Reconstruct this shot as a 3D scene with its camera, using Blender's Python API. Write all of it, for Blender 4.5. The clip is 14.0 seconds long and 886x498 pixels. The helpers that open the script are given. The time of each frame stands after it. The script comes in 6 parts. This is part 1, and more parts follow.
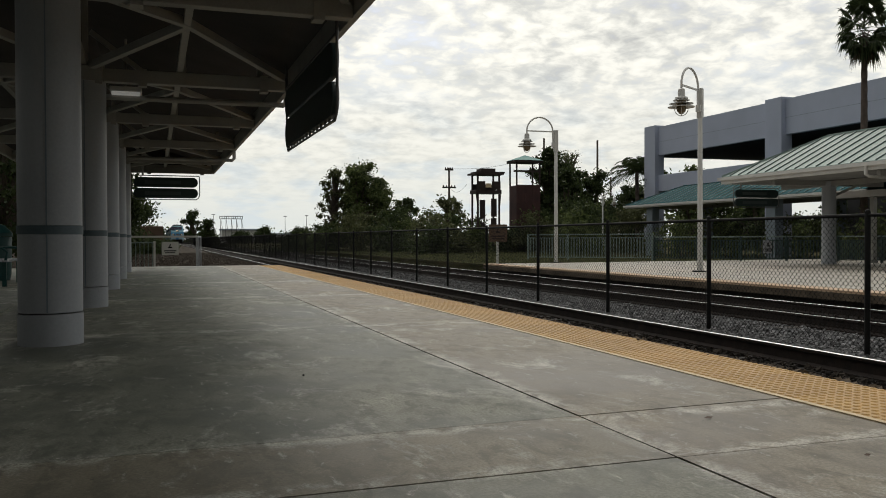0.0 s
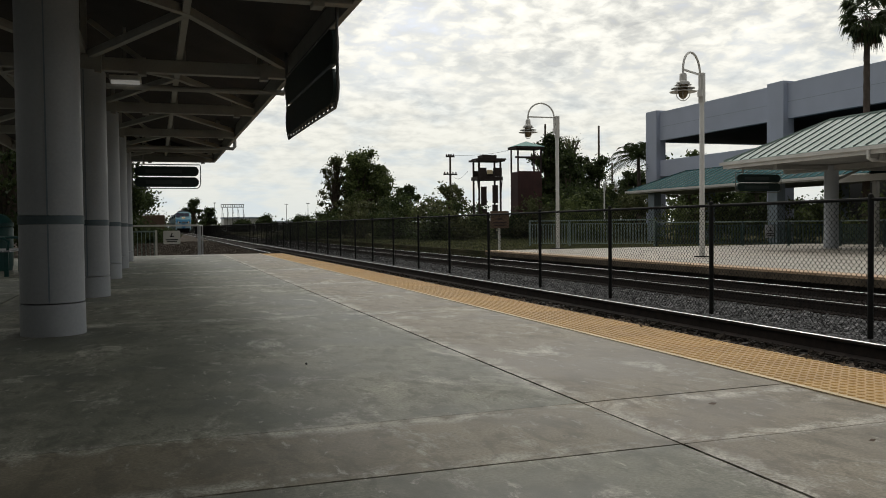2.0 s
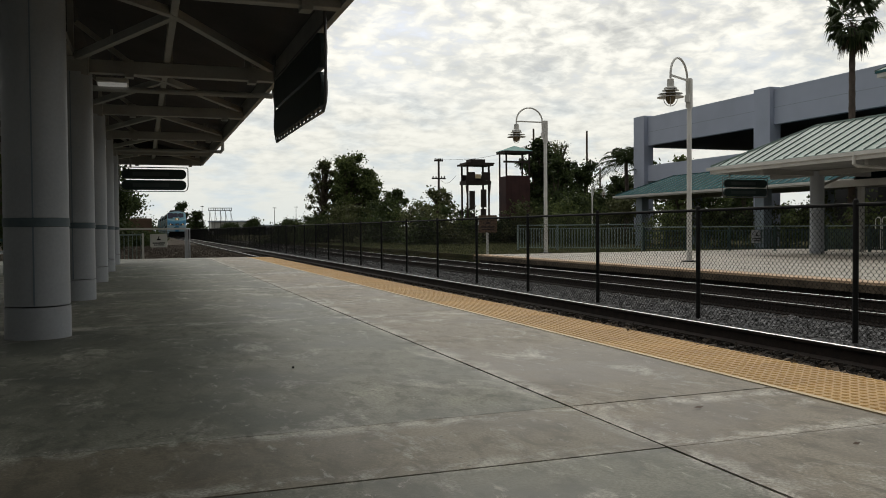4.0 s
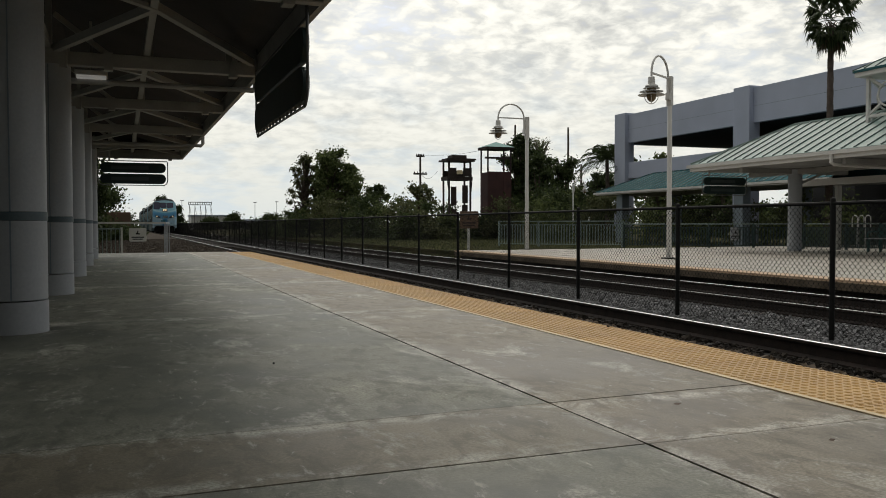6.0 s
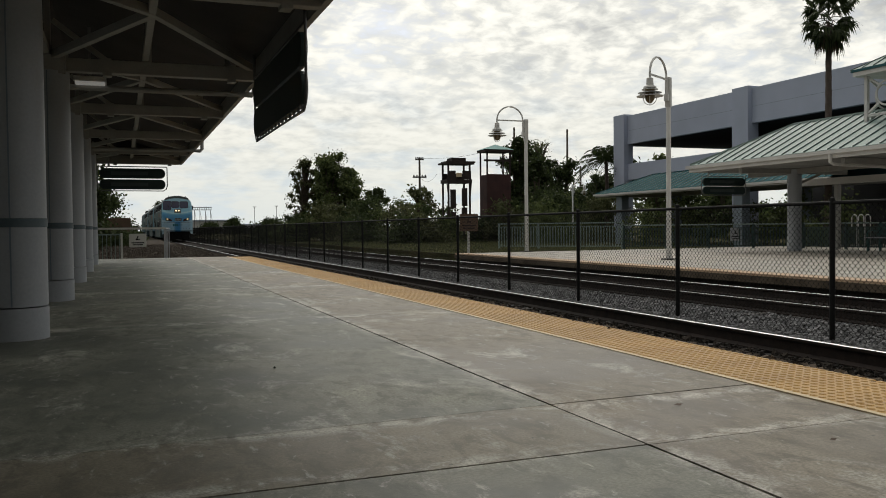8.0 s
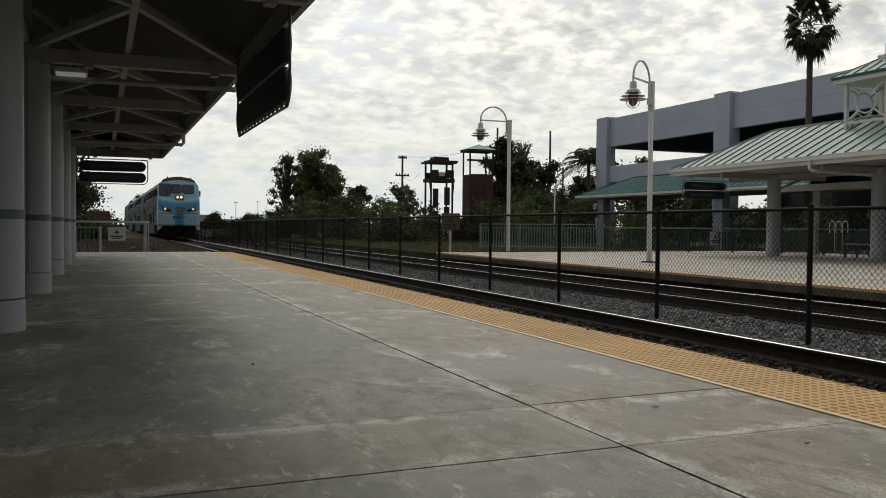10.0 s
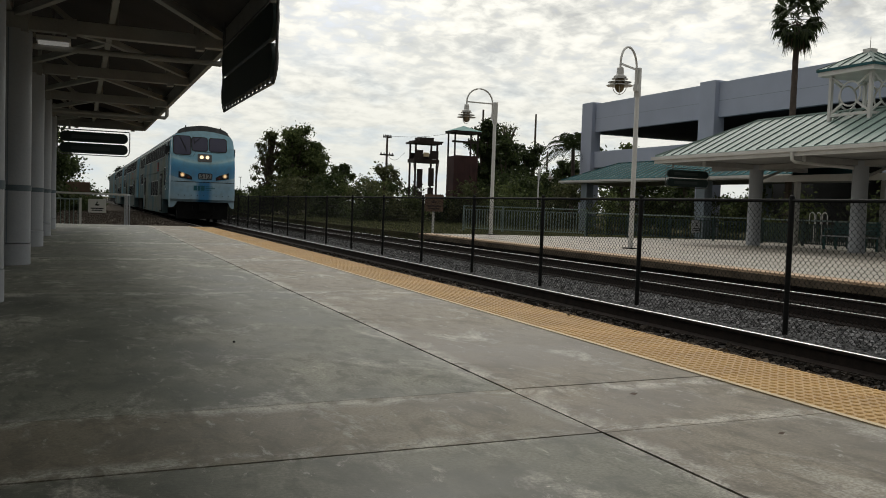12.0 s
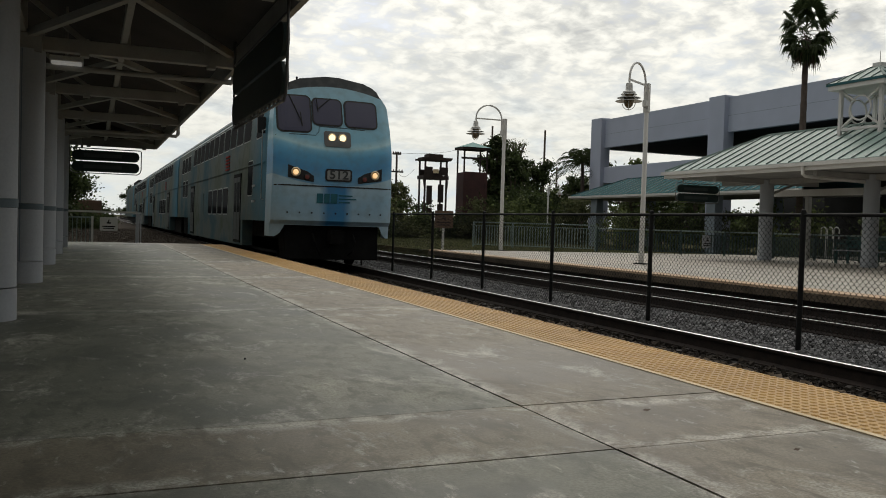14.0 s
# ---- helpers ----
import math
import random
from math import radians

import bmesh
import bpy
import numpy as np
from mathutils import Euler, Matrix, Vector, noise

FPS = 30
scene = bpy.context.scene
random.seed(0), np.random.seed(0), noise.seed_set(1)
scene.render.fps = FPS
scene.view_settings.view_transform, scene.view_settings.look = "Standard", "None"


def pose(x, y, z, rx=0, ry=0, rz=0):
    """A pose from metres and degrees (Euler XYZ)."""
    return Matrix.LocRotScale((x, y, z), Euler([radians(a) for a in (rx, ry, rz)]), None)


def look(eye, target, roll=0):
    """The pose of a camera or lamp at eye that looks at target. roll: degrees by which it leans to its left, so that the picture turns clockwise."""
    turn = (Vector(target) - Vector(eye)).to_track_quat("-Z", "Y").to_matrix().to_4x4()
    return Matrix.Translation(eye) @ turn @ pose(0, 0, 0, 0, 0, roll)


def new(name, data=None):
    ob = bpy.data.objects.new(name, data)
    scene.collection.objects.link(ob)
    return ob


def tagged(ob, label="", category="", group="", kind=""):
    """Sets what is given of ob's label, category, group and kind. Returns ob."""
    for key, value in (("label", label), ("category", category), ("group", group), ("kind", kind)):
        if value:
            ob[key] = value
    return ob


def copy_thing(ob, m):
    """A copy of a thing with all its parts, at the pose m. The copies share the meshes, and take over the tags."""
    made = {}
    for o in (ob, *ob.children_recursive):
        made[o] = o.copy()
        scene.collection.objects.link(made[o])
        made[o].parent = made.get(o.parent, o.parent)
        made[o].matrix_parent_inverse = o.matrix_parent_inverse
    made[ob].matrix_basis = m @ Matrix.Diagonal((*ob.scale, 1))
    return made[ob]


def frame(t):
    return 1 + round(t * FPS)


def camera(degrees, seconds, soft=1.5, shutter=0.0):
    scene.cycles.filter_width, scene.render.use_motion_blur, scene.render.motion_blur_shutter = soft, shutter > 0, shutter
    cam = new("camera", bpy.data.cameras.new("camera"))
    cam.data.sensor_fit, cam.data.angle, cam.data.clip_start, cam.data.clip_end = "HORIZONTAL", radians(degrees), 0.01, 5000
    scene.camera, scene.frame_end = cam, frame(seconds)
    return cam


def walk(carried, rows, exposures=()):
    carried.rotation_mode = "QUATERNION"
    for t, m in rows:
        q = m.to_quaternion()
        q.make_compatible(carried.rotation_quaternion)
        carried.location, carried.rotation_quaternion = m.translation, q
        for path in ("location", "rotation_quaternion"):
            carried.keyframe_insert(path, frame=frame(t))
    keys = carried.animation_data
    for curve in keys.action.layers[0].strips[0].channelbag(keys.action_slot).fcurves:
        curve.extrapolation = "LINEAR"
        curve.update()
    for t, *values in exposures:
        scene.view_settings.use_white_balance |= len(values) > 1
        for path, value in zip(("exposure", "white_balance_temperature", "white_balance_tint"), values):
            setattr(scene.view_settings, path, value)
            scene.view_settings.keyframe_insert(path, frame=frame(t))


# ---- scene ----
cam = camera(55.4, 14.0, soft=0.95)

PATH = [
    (0, (0.537, -0.007, 0.821), (1.185, 1.885, 0.795), -0.2),
    (0.5, (0.537, 0.001, 0.821), (1.176, 1.895, 0.784), 0.1),
    (1, (0.539, 0.003, 0.819), (1.17, 1.9, 0.778), -0.4),
    (1.5, (0.539, 0.009, 0.82), (1.169, 1.907, 0.773), -0.5),
    (2, (0.54, 0.011, 0.824), (1.184, 1.904, 0.767), -0.6),
    (2.5, (0.544, 0.01, 0.82), (1.197, 1.899, 0.767), -0.8),
    (5, (0.542, 0.005, 0.823), (1.23, 1.883, 0.777), 0.0),
    (5.5, (0.537, -0.005, 0.828), (1.24, 1.867, 0.774), 0.0),
    (6, (0.54, 0.005, 0.826), (1.252, 1.873, 0.768), -0.1),
    (6.5, (0.534, 0.002, 0.828), (1.224, 1.878, 0.777), -0.8),
    (7, (0.545, 0.008, 0.821), (1.232, 1.885, 0.766), -1.2),
    (7.5, (0.542, 0.006, 0.823), (1.24, 1.88, 0.77), -1.0),
    (8, (0.54, 0.002, 0.825), (1.252, 1.87, 0.774), -0.6),
    (10.5, (0.542, 0.001, 0.828), (1.297, 1.852, 0.773), 0.5),
    (11, (0.541, 0.006, 0.83), (1.288, 1.86, 0.764), 0.7),
    (11.5, (0.538, 0.006, 0.831), (1.306, 1.85, 0.737), 1.6),
    (12, (0.53, 0.0, 0.838), (1.322, 1.834, 0.74), 2.0),
    (12.5, (0.529, -0.001, 0.835), (1.315, 1.836, 0.749), 1.6),
    (13, (0.532, 0.005, 0.832), (1.313, 1.845, 0.749), 1.4),
    (13.5, (0.531, 0.005, 0.832), (1.31, 1.845, 0.76), 1.6),
    (14, (0.527, 0.004, 0.836), (1.297, 1.849, 0.776), 1.7),
]
walk(cam, [(t, look(e, a, r)) for t, e, a, r in PATH])

# ---- world and light ----
world = bpy.data.worlds.new("sky")
scene.world = world
world.use_nodes = True
wt = world.node_tree
wt.nodes.clear()


def wnode(kind, **kw):
    n = wt.nodes.new(kind)
    for k, v in kw.items():
        n.inputs[k].default_value = v
    return n


SUN_EL, SUN_AZ = radians(45), radians(24)
sky = wt.nodes.new("ShaderNodeTexSky")
sky.sky_type, sky.sun_disc = "NISHITA", False
sky.sun_elevation, sky.sun_rotation = SUN_EL, SUN_AZ
sky.air_density, sky.dust_density = 1.0, 2.0
skys = wt.nodes.new("ShaderNodeVectorMath"); skys.operation = "SCALE"; skys.inputs["Scale"].default_value = 0.10
wt.links.new(sky.outputs[0], skys.inputs[0])
tc = wt.nodes.new("ShaderNodeTexCoord")
sep = wt.nodes.new("ShaderNodeSeparateXYZ")
wt.links.new(tc.outputs["Generated"], sep.inputs[0])


def wmath(op, a, b=None):
    n = wt.nodes.new("ShaderNodeMath"); n.operation = op
    for i, v in enumerate((a, b)):
        if v is None:
            continue
        if isinstance(v, (int, float)):
            n.inputs[i].default_value = v
        else:
            wt.links.new(v, n.inputs[i])
    return n.outputs[0]


def wramp(value, stops):
    n = wt.nodes.new("ShaderNodeValToRGB")
    el = n.color_ramp.elements
    while len(el) < len(stops):
        el.new(0.5)
    for e, (p, c) in zip(el, stops):
        e.position, e.color = p, (c, c, c, 1) if isinstance(c, (int, float)) else (*c, 1)
    wt.links.new(value, n.inputs[0])
    return n.outputs[0]


zz = wmath("MAXIMUM", wmath("ADD", sep.outputs[2], 0.26), 0.03)
comb = wt.nodes.new("ShaderNodeCombineXYZ")
wt.links.new(wmath("DIVIDE", sep.outputs[0], zz), comb.inputs[0])
wt.links.new(wmath("DIVIDE", sep.outputs[1], zz), comb.inputs[1])
rip = wnode("ShaderNodeTexNoise", Scale=17.0, Detail=5.0, Roughness=0.55, Distortion=0.25)
big = wnode("ShaderNodeTexNoise", Scale=1.3, Detail=3.0, Roughness=0.5)
strk = wnode("ShaderNodeTexNoise", Scale=4.2, Detail=4.0, Roughness=0.55, Distortion=0.2)
for n in (rip, big, strk):
    wt.links.new(comb.outputs[0], n.inputs["Vector"])
# clouds thin out where both the banks and the ripples are low
cov = wmath("ADD", wmath("MULTIPLY", rip.outputs[0], 0.55), wmath("MULTIPLY", big.outputs[0], 0.75))
cover = wmath("MAXIMUM", wramp(cov, [(0.48, 0.25), (0.58, 0.75), (0.66, 1.0)]), wramp(sep.outputs[2], [(0.14, 1.0), (0.24, 0.0)]))
shade = wmath("ADD", wmath("MULTIPLY", rip.outputs[0], 0.7), wmath("MULTIPLY", strk.outputs[0], 0.5))
tone = wramp(shade, [(0.42, (0.50, 0.505, 0.49)), (0.55, (0.71, 0.71, 0.665)), (0.66, (0.94, 0.925, 0.845)), (0.8, (1.08, 1.06, 0.97))])
low = wramp(wmath("MAXIMUM", sep.outputs[2], 0.0), [(0.0, (0.74, 0.77, 0.74)), (0.10, (0.79, 0.79, 0.72)), (0.2, (0.82, 0.81, 0.74))])
nearmix = wt.nodes.new("ShaderNodeMix"); nearmix.data_type = "RGBA"
wt.links.new(wramp(sep.outputs[2], [(0.02, 0.0), (0.22, 1.0)]), nearmix.inputs[0])
thin = wt.nodes.new("ShaderNodeMix"); thin.data_type = "RGBA"
wt.links.new(wramp(strk.outputs[0], [(0.38, 0.0), (0.52, 1.0)]), thin.inputs[0])
thin.inputs[6].default_value = (0.68, 0.74, 0.755, 1)
wt.links.new(low, thin.inputs[7])
wt.links.new(thin.outputs[2], nearmix.inputs[6]); wt.links.new(tone, nearmix.inputs[7])
allmix = wt.nodes.new("ShaderNodeMix"); allmix.data_type = "RGBA"
wt.links.new(cover, allmix.inputs[0])
wt.links.new(skys.outputs[0], allmix.inputs[6]); wt.links.new(nearmix.outputs[2], allmix.inputs[7])
# the overcast is bright towards the sun and dull on the far side of the sky
sdir = wt.nodes.new("ShaderNodeVectorMath"); sdir.operation = "DOT_PRODUCT"
wt.links.new(tc.outputs["Generated"], sdir.inputs[0])
sdir.inputs[1].default_value = (math.sin(SUN_AZ) * math.cos(SUN_EL), math.cos(SUN_AZ) * math.cos(SUN_EL), math.sin(SUN_EL))
glow = wramp(wmath("ADD", wmath("MULTIPLY", sdir.outputs["Value"], 0.5), 0.5), [(0.0, 0.25), (0.5, 0.40), (0.68, 0.82), (0.8, 1.0), (1.0, 1.1)])
lit = wt.nodes.new("ShaderNodeMix"); lit.data_type, lit.blend_type = "RGBA", "MULTIPLY"
lit.inputs[0].default_value = 1.0
wt.links.new(allmix.outputs[2], lit.inputs[6]); wt.links.new(glow, lit.inputs[7])
bg = wnode("ShaderNodeBackground", Strength=1.0)
wt.links.new(lit.outputs[2], bg.inputs[0])
wout = wt.nodes.new("ShaderNodeOutputWorld")
wt.links.new(bg.outputs[0], wout.inputs[0])

sun = new("sun", bpy.data.lights.new("sun", "SUN"))
sun.data.energy, sun.data.angle, sun.data.color = 0.74, radians(14), (1.0, 0.95, 0.87)
SUN_DIR = Vector((math.sin(SUN_AZ) * math.cos(SUN_EL), math.cos(SUN_AZ) * math.cos(SUN_EL), math.sin(SUN_EL)))
sun.rotation_euler = SUN_DIR.to_track_quat("Z", "Y").to_euler()
scene.view_settings.exposure = 0.0


# ---- materials ----
def mat(name, col, col2=None, scale=4.0, fine=60.0, rough=0.7, metal=0.0, bump=0.15, spread=0.5, emit=None, rnd=0.0, spec=0.5, rough2=None, island=0.0):
    """A node material: two colours mixed by coarse and fine noise, relief from the fine noise."""
    m = bpy.data.materials.new(name)
    m.use_nodes = True
    t = m.node_tree
    b = t.nodes["Principled BSDF"]
    col2 = col2 or tuple(c * 0.78 for c in col)
    co = t.nodes.new("ShaderNodeTexCoord")
    n1 = t.nodes.new("ShaderNodeTexNoise"); n1.inputs["Scale"].default_value = scale; n1.inputs["Detail"].default_value = 5
    n2 = t.nodes.new("ShaderNodeTexNoise"); n2.inputs["Scale"].default_value = fine; n2.inputs["Detail"].default_value = 3
    for n in (n1, n2):
        t.links.new(co.outputs["Object"], n.inputs["Vector"])
    a = t.nodes.new("ShaderNodeMath"); a.operation = "MULTIPLY_ADD"; a.inputs[1].default_value = 0.4
    t.links.new(n2.outputs[0], a.inputs[0])
    s = t.nodes.new("ShaderNodeMath"); s.operation = "MULTIPLY"; s.inputs[1].default_value = 0.8
    t.links.new(n1.outputs[0], s.inputs[0]); t.links.new(s.outputs[0], a.inputs[2])
    r = t.nodes.new("ShaderNodeValToRGB")
    r.color_ramp.elements[0].position, r.color_ramp.elements[1].position = 0.6 - spread * 0.35, 0.6 + spread * 0.35
    r.color_ramp.elements[0].color, r.color_ramp.elements[1].color = (*col2, 1), (*col, 1)
    t.links.new(a.outputs[0], r.inputs[0])
    out = r.outputs[0]
    if rnd:
        oi = t.nodes.new("ShaderNodeObjectInfo")
        hv = t.nodes.new("ShaderNodeHueSaturation")
        mr = t.nodes.new("ShaderNodeMapRange"); mr.inputs[3].default_value, mr.inputs[4].default_value = 1 - rnd, 1 + rnd
        t.links.new(oi.outputs["Random"], mr.inputs[0]); t.links.new(mr.outputs[0], hv.inputs["Value"]); t.links.new(out, hv.inputs["Color"])
        out = hv.outputs[0]
    if island:
        ge = t.nodes.new("ShaderNodeNewGeometry")
        hv = t.nodes.new("ShaderNodeHueSaturation")
        mr = t.nodes.new("ShaderNodeMapRange"); mr.inputs[3].default_value, mr.inputs[4].default_value = 1 - island, 1 + island
        t.links.new(ge.outputs["Random Per Island"], mr.inputs[0]); t.links.new(mr.outputs[0], hv.inputs["Value"]); t.links.new(out, hv.inputs["Color"])
        out = hv.outputs[0]
    t.links.new(out, b.inputs["Base Color"])
    b.inputs["Roughness"].default_value, b.inputs["Metallic"].default_value = rough, metal
    b.inputs["Specular IOR Level"].default_value = spec
    if rough2 is not None:
        rr = t.nodes.new("ShaderNodeMapRange"); rr.inputs[1].default_value, rr.inputs[2].default_value = 0.35, 0.75
        rr.inputs[3].default_value, rr.inputs[4].default_value = rough, rough2
        t.links.new(n1.outputs[0], rr.inputs[0]); t.links.new(rr.outputs[0], b.inputs["Roughness"])
    if bump:
        bn = t.nodes.new("ShaderNodeBump"); bn.inputs["Strength"].default_value = bump; bn.inputs["Distance"].default_value = 0.01
        t.links.new(n2.outputs[0], bn.inputs["Height"]); t.links.new(bn.outputs[0], b.inputs["Normal"])
    if emit:
        b.inputs["Emission Color"].default_value, b.inputs["Emission Strength"].default_value = (*emit[0], 1), emit[1]
    return m


def leafmat(name, c1, c2):
    """Leaves: colour by island, some light through the blade."""
    m = bpy.data.materials.new(name); m.use_nodes = True
    t = m.node_tree; b = t.nodes["Principled BSDF"]
    g = t.nodes.new("ShaderNodeNewGeometry"); r = t.nodes.new("ShaderNodeValToRGB")
    r.color_ramp.elements[0].color, r.color_ramp.elements[1].color = (*c1, 1), (*c2, 1)
    t.links.new(g.outputs["Random Per Island"], r.inputs[0]); t.links.new(r.outputs[0], b.inputs["Base Color"])
    b.inputs["Roughness"].default_value = 0.65; b.inputs["Specular IOR Level"].default_value = 0.25
    tr = t.nodes.new("ShaderNodeBsdfTranslucent"); t.links.new(r.outputs[0], tr.inputs[0])
    mx = t.nodes.new("ShaderNodeMixShader"); mx.inputs[0].default_value = 0.4
    t.links.new(b.outputs[0], mx.inputs[1]); t.links.new(tr.outputs[0], mx.inputs[2])
    t.links.new(mx.outputs[0], t.nodes["Material Output"].inputs[0])
    return m


def concrete_floor(name, c_dark, c_mid, c_light):
    """Worn broom-finished concrete: cloudy stains, streaks across the platform, pale scaling, dark specks."""
    m = bpy.data.materials.new(name); m.use_nodes = True
    t = m.node_tree; b = t.nodes["Principled BSDF"]
    co = t.nodes.new("ShaderNodeTexCoord")

    def nz(scale, detail, rough, stretch=None, dist=0.0):
        n = t.nodes.new("ShaderNodeTexNoise")
        n.inputs["Scale"].default_value, n.inputs["Detail"].default_value = scale, detail
        n.inputs["Roughness"].default_value, n.inputs["Distortion"].default_value = rough, dist
        if stretch:
            mp = t.nodes.new("ShaderNodeMapping"); mp.inputs["Scale"].default_value = stretch
            t.links.new(co.outputs["Object"], mp.inputs[0]); t.links.new(mp.outputs[0], n.inputs["Vector"])
        else:
            t.links.new(co.outputs["Object"], n.inputs["Vector"])
        return n.outputs[0]

    def rampn(v, stops):
        n = t.nodes.new("ShaderNodeValToRGB"); el = n.color_ramp.elements
        while len(el) < len(stops):
            el.new(0.5)
        for e, (p, c) in zip(el, stops):
            e.position, e.color = p, (c, c, c, 1) if isinstance(c, (int, float)) else (*c, 1)
        t.links.new(v, n.inputs[0]); return n.outputs[0]

    def mixc(f, a, c, mode="MIX"):
        n = t.nodes.new("ShaderNodeMix"); n.data_type, n.blend_type = "RGBA", mode
        t.links.new(f, n.inputs[0]) if not isinstance(f, (int, float)) else setattr(n.inputs[0], "default_value", f)
        for i, v in ((6, a), (7, c)):
            t.links.new(v, n.inputs[i]) if not isinstance(v, tuple) else setattr(n.inputs[i], "default_value", (*v, 1))
        return n.outputs[2]
    cloud = nz(0.8, 8, 0.66, None, 0.3)
    base = rampn(cloud, [(0.36, c_dark), (0.5, c_mid), (0.66, c_light)])
    streak = nz(2.2, 7, 0.7, (1.25, 0.75, 1), 0.6)
    base = mixc(rampn(streak, [(0.48, 0.0), (0.66, 0.7)]), base, tuple(c * 0.60 for c in c_dark))
    pale = nz(1.9, 9, 0.72, (1.3, 0.7, 1), 0.7)
    base = mixc(rampn(pale, [(0.55, 0.0), (0.68, 0.85)]), base, (0.62, 0.60, 0.54))
    # lime bleached out along the joints
    sp = t.nodes.new("ShaderNodeSeparateXYZ"); t.links.new(co.outputs["Object"], sp.inputs[0])
    near = None
    for ax, c, w in ((0, 2.40, 0.11), (1, 2.72, 0.09), (1, 3.38, 0.10), (1, 7.7, 0.22), (1, 12.1, 0.25), (1, 16.3, 0.3)):
        a_ = t.nodes.new("ShaderNodeMath"); a_.operation = "SUBTRACT"; a_.inputs[1].default_value = c
        t.links.new(sp.outputs[ax], a_.inputs[0])
        b_ = t.nodes.new("ShaderNodeMath"); b_.operation = "ABSOLUTE"; t.links.new(a_.outputs[0], b_.inputs[0])
        c_ = t.nodes.new("ShaderNodeMapRange"); c_.inputs[1].default_value, c_.inputs[2].default_value, c_.inputs[3].default_value, c_.inputs[4].default_value = 0, w, 1, 0
        t.links.new(b_.outputs[0], c_.inputs[0])
        if near is None:
            near = c_.outputs[0]
        else:
            mxn = t.nodes.new("ShaderNodeMath"); mxn.operation = "MAXIMUM"
            t.links.new(near, mxn.inputs[0]); t.links.new(c_.outputs[0], mxn.inputs[1]); near = mxn.outputs[0]
    lime = nz(3.2, 7, 0.7, None, 0.6)
    lm = t.nodes.new("ShaderNodeMath"); lm.operation = "MULTIPLY"
    t.links.new(rampn(lime, [(0.45, 0.0), (0.55, 0.85)]), lm.inputs[0]); t.links.new(near, lm.inputs[1])
    base = mixc(lm.outputs[0], base, (0.66, 0.64, 0.58))
    grain = nz(75, 3, 0.6)
    base = mixc(rampn(grain, [(0.42, 0.50), (0.58, 0.0)]), base, tuple(c * 0.55 for c in c_mid))
    spk = nz(26, 2, 0.5)
    base = mixc(rampn(spk, [(0.24, 0.8), (0.28, 0.0)]), base, (0.06, 0.06, 0.055))
    drop = t.nodes.new("ShaderNodeTexVoronoi"); drop.inputs["Scale"].default_value = 4.5
    t.links.new(co.outputs["Object"], drop.inputs["Vector"])
    base = mixc(rampn(drop.outputs["Distance"], [(0.026, 0.8), (0.034, 0.0)]), base, (0.62, 0.60, 0.55))
    oi = t.nodes.new("ShaderNodeObjectInfo")
    hv = t.nodes.new("ShaderNodeHueSaturation"); mr = t.nodes.new("ShaderNodeMapRange")
    mid = nz(7.0, 6, 0.7, (1.3, 0.7, 1), 0.4)
    base = mixc(rampn(mid, [(0.38, 0.75), (0.50, 0.0)]), base, tuple(c * 0.5 for c in c_mid))
    scuff = nz(10.0, 8, 0.75, (1.3, 0.6, 1), 0.5)
    base = mixc(rampn(scuff, [(0.59, 0.0), (0.72, 0.85)]), base, (0.60, 0.58, 0.52))
    tint = rampn(oi.outputs["Random"], [(0.0, (0.97, 1.0, 0.97)), (0.5, (1.0, 1.0, 1.0)), (1.0, (1.02, 0.99, 0.97))])
    base = mixc(1.0, base, tint, "MULTIPLY")
    mr.inputs[3].default_value, mr.inputs[4].default_value = 0.92, 1.06
    t.links.new(oi.outputs["Random"], mr.inputs[0]); t.links.new(mr.outputs[0], hv.inputs["Value"]); t.links.new(base, hv.inputs["Color"])
    t.links.new(hv.outputs[0], b.inputs["Base Color"])
    t.links.new(rampn(cloud, [(0.35, 0.48), (0.65, 0.72)]), b.inputs["Roughness"])
    fine = nz(140, 3, 0.6, (0.3, 1, 1))
    bn = t.nodes.new("ShaderNodeBump"); bn.inputs["Strength"].default_value, bn.inputs["Distance"].default_value = 0.22, 0.006
    t.links.new(fine, bn.inputs["Height"]); t.links.new(bn.outputs[0], b.inputs["Normal"])
    return m


def glassmat(name, tint, rough=0.05, ior=1.5, spec=0.5):
    m = bpy.data.materials.new(name); m.use_nodes = True
    b = m.node_tree.nodes["Principled BSDF"]
    b.inputs["Base Color"].default_value = (*tint, 1); b.inputs["Roughness"].default_value = rough
    b.inputs["IOR"].default_value = ior; b.inputs["Specular IOR Level"].default_value = spec
    return m


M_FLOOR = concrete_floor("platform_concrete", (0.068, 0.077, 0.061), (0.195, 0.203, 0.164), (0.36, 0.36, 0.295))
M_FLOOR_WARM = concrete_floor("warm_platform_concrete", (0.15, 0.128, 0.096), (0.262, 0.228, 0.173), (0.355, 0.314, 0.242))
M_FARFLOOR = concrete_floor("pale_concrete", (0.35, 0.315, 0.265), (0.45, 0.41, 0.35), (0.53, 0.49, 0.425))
# Concrete darkened to carry the shade under the platform edge
M_CONC = mat("shade_darkened_concrete", (0.085, 0.075, 0.064), (0.022, 0.019, 0.017), 2, 50, 0.95, bump=0.4, spec=0.1)
M_LIP = mat("stained_lip", (0.17, 0.135, 0.10), (0.07, 0.055, 0.042), 2.5, 40, 0.9, bump=0.3, spec=0.15)
M_JOINT = mat("joint_filler", (0.065, 0.063, 0.055), (0.035, 0.035, 0.032), 6, 60, 0.95)
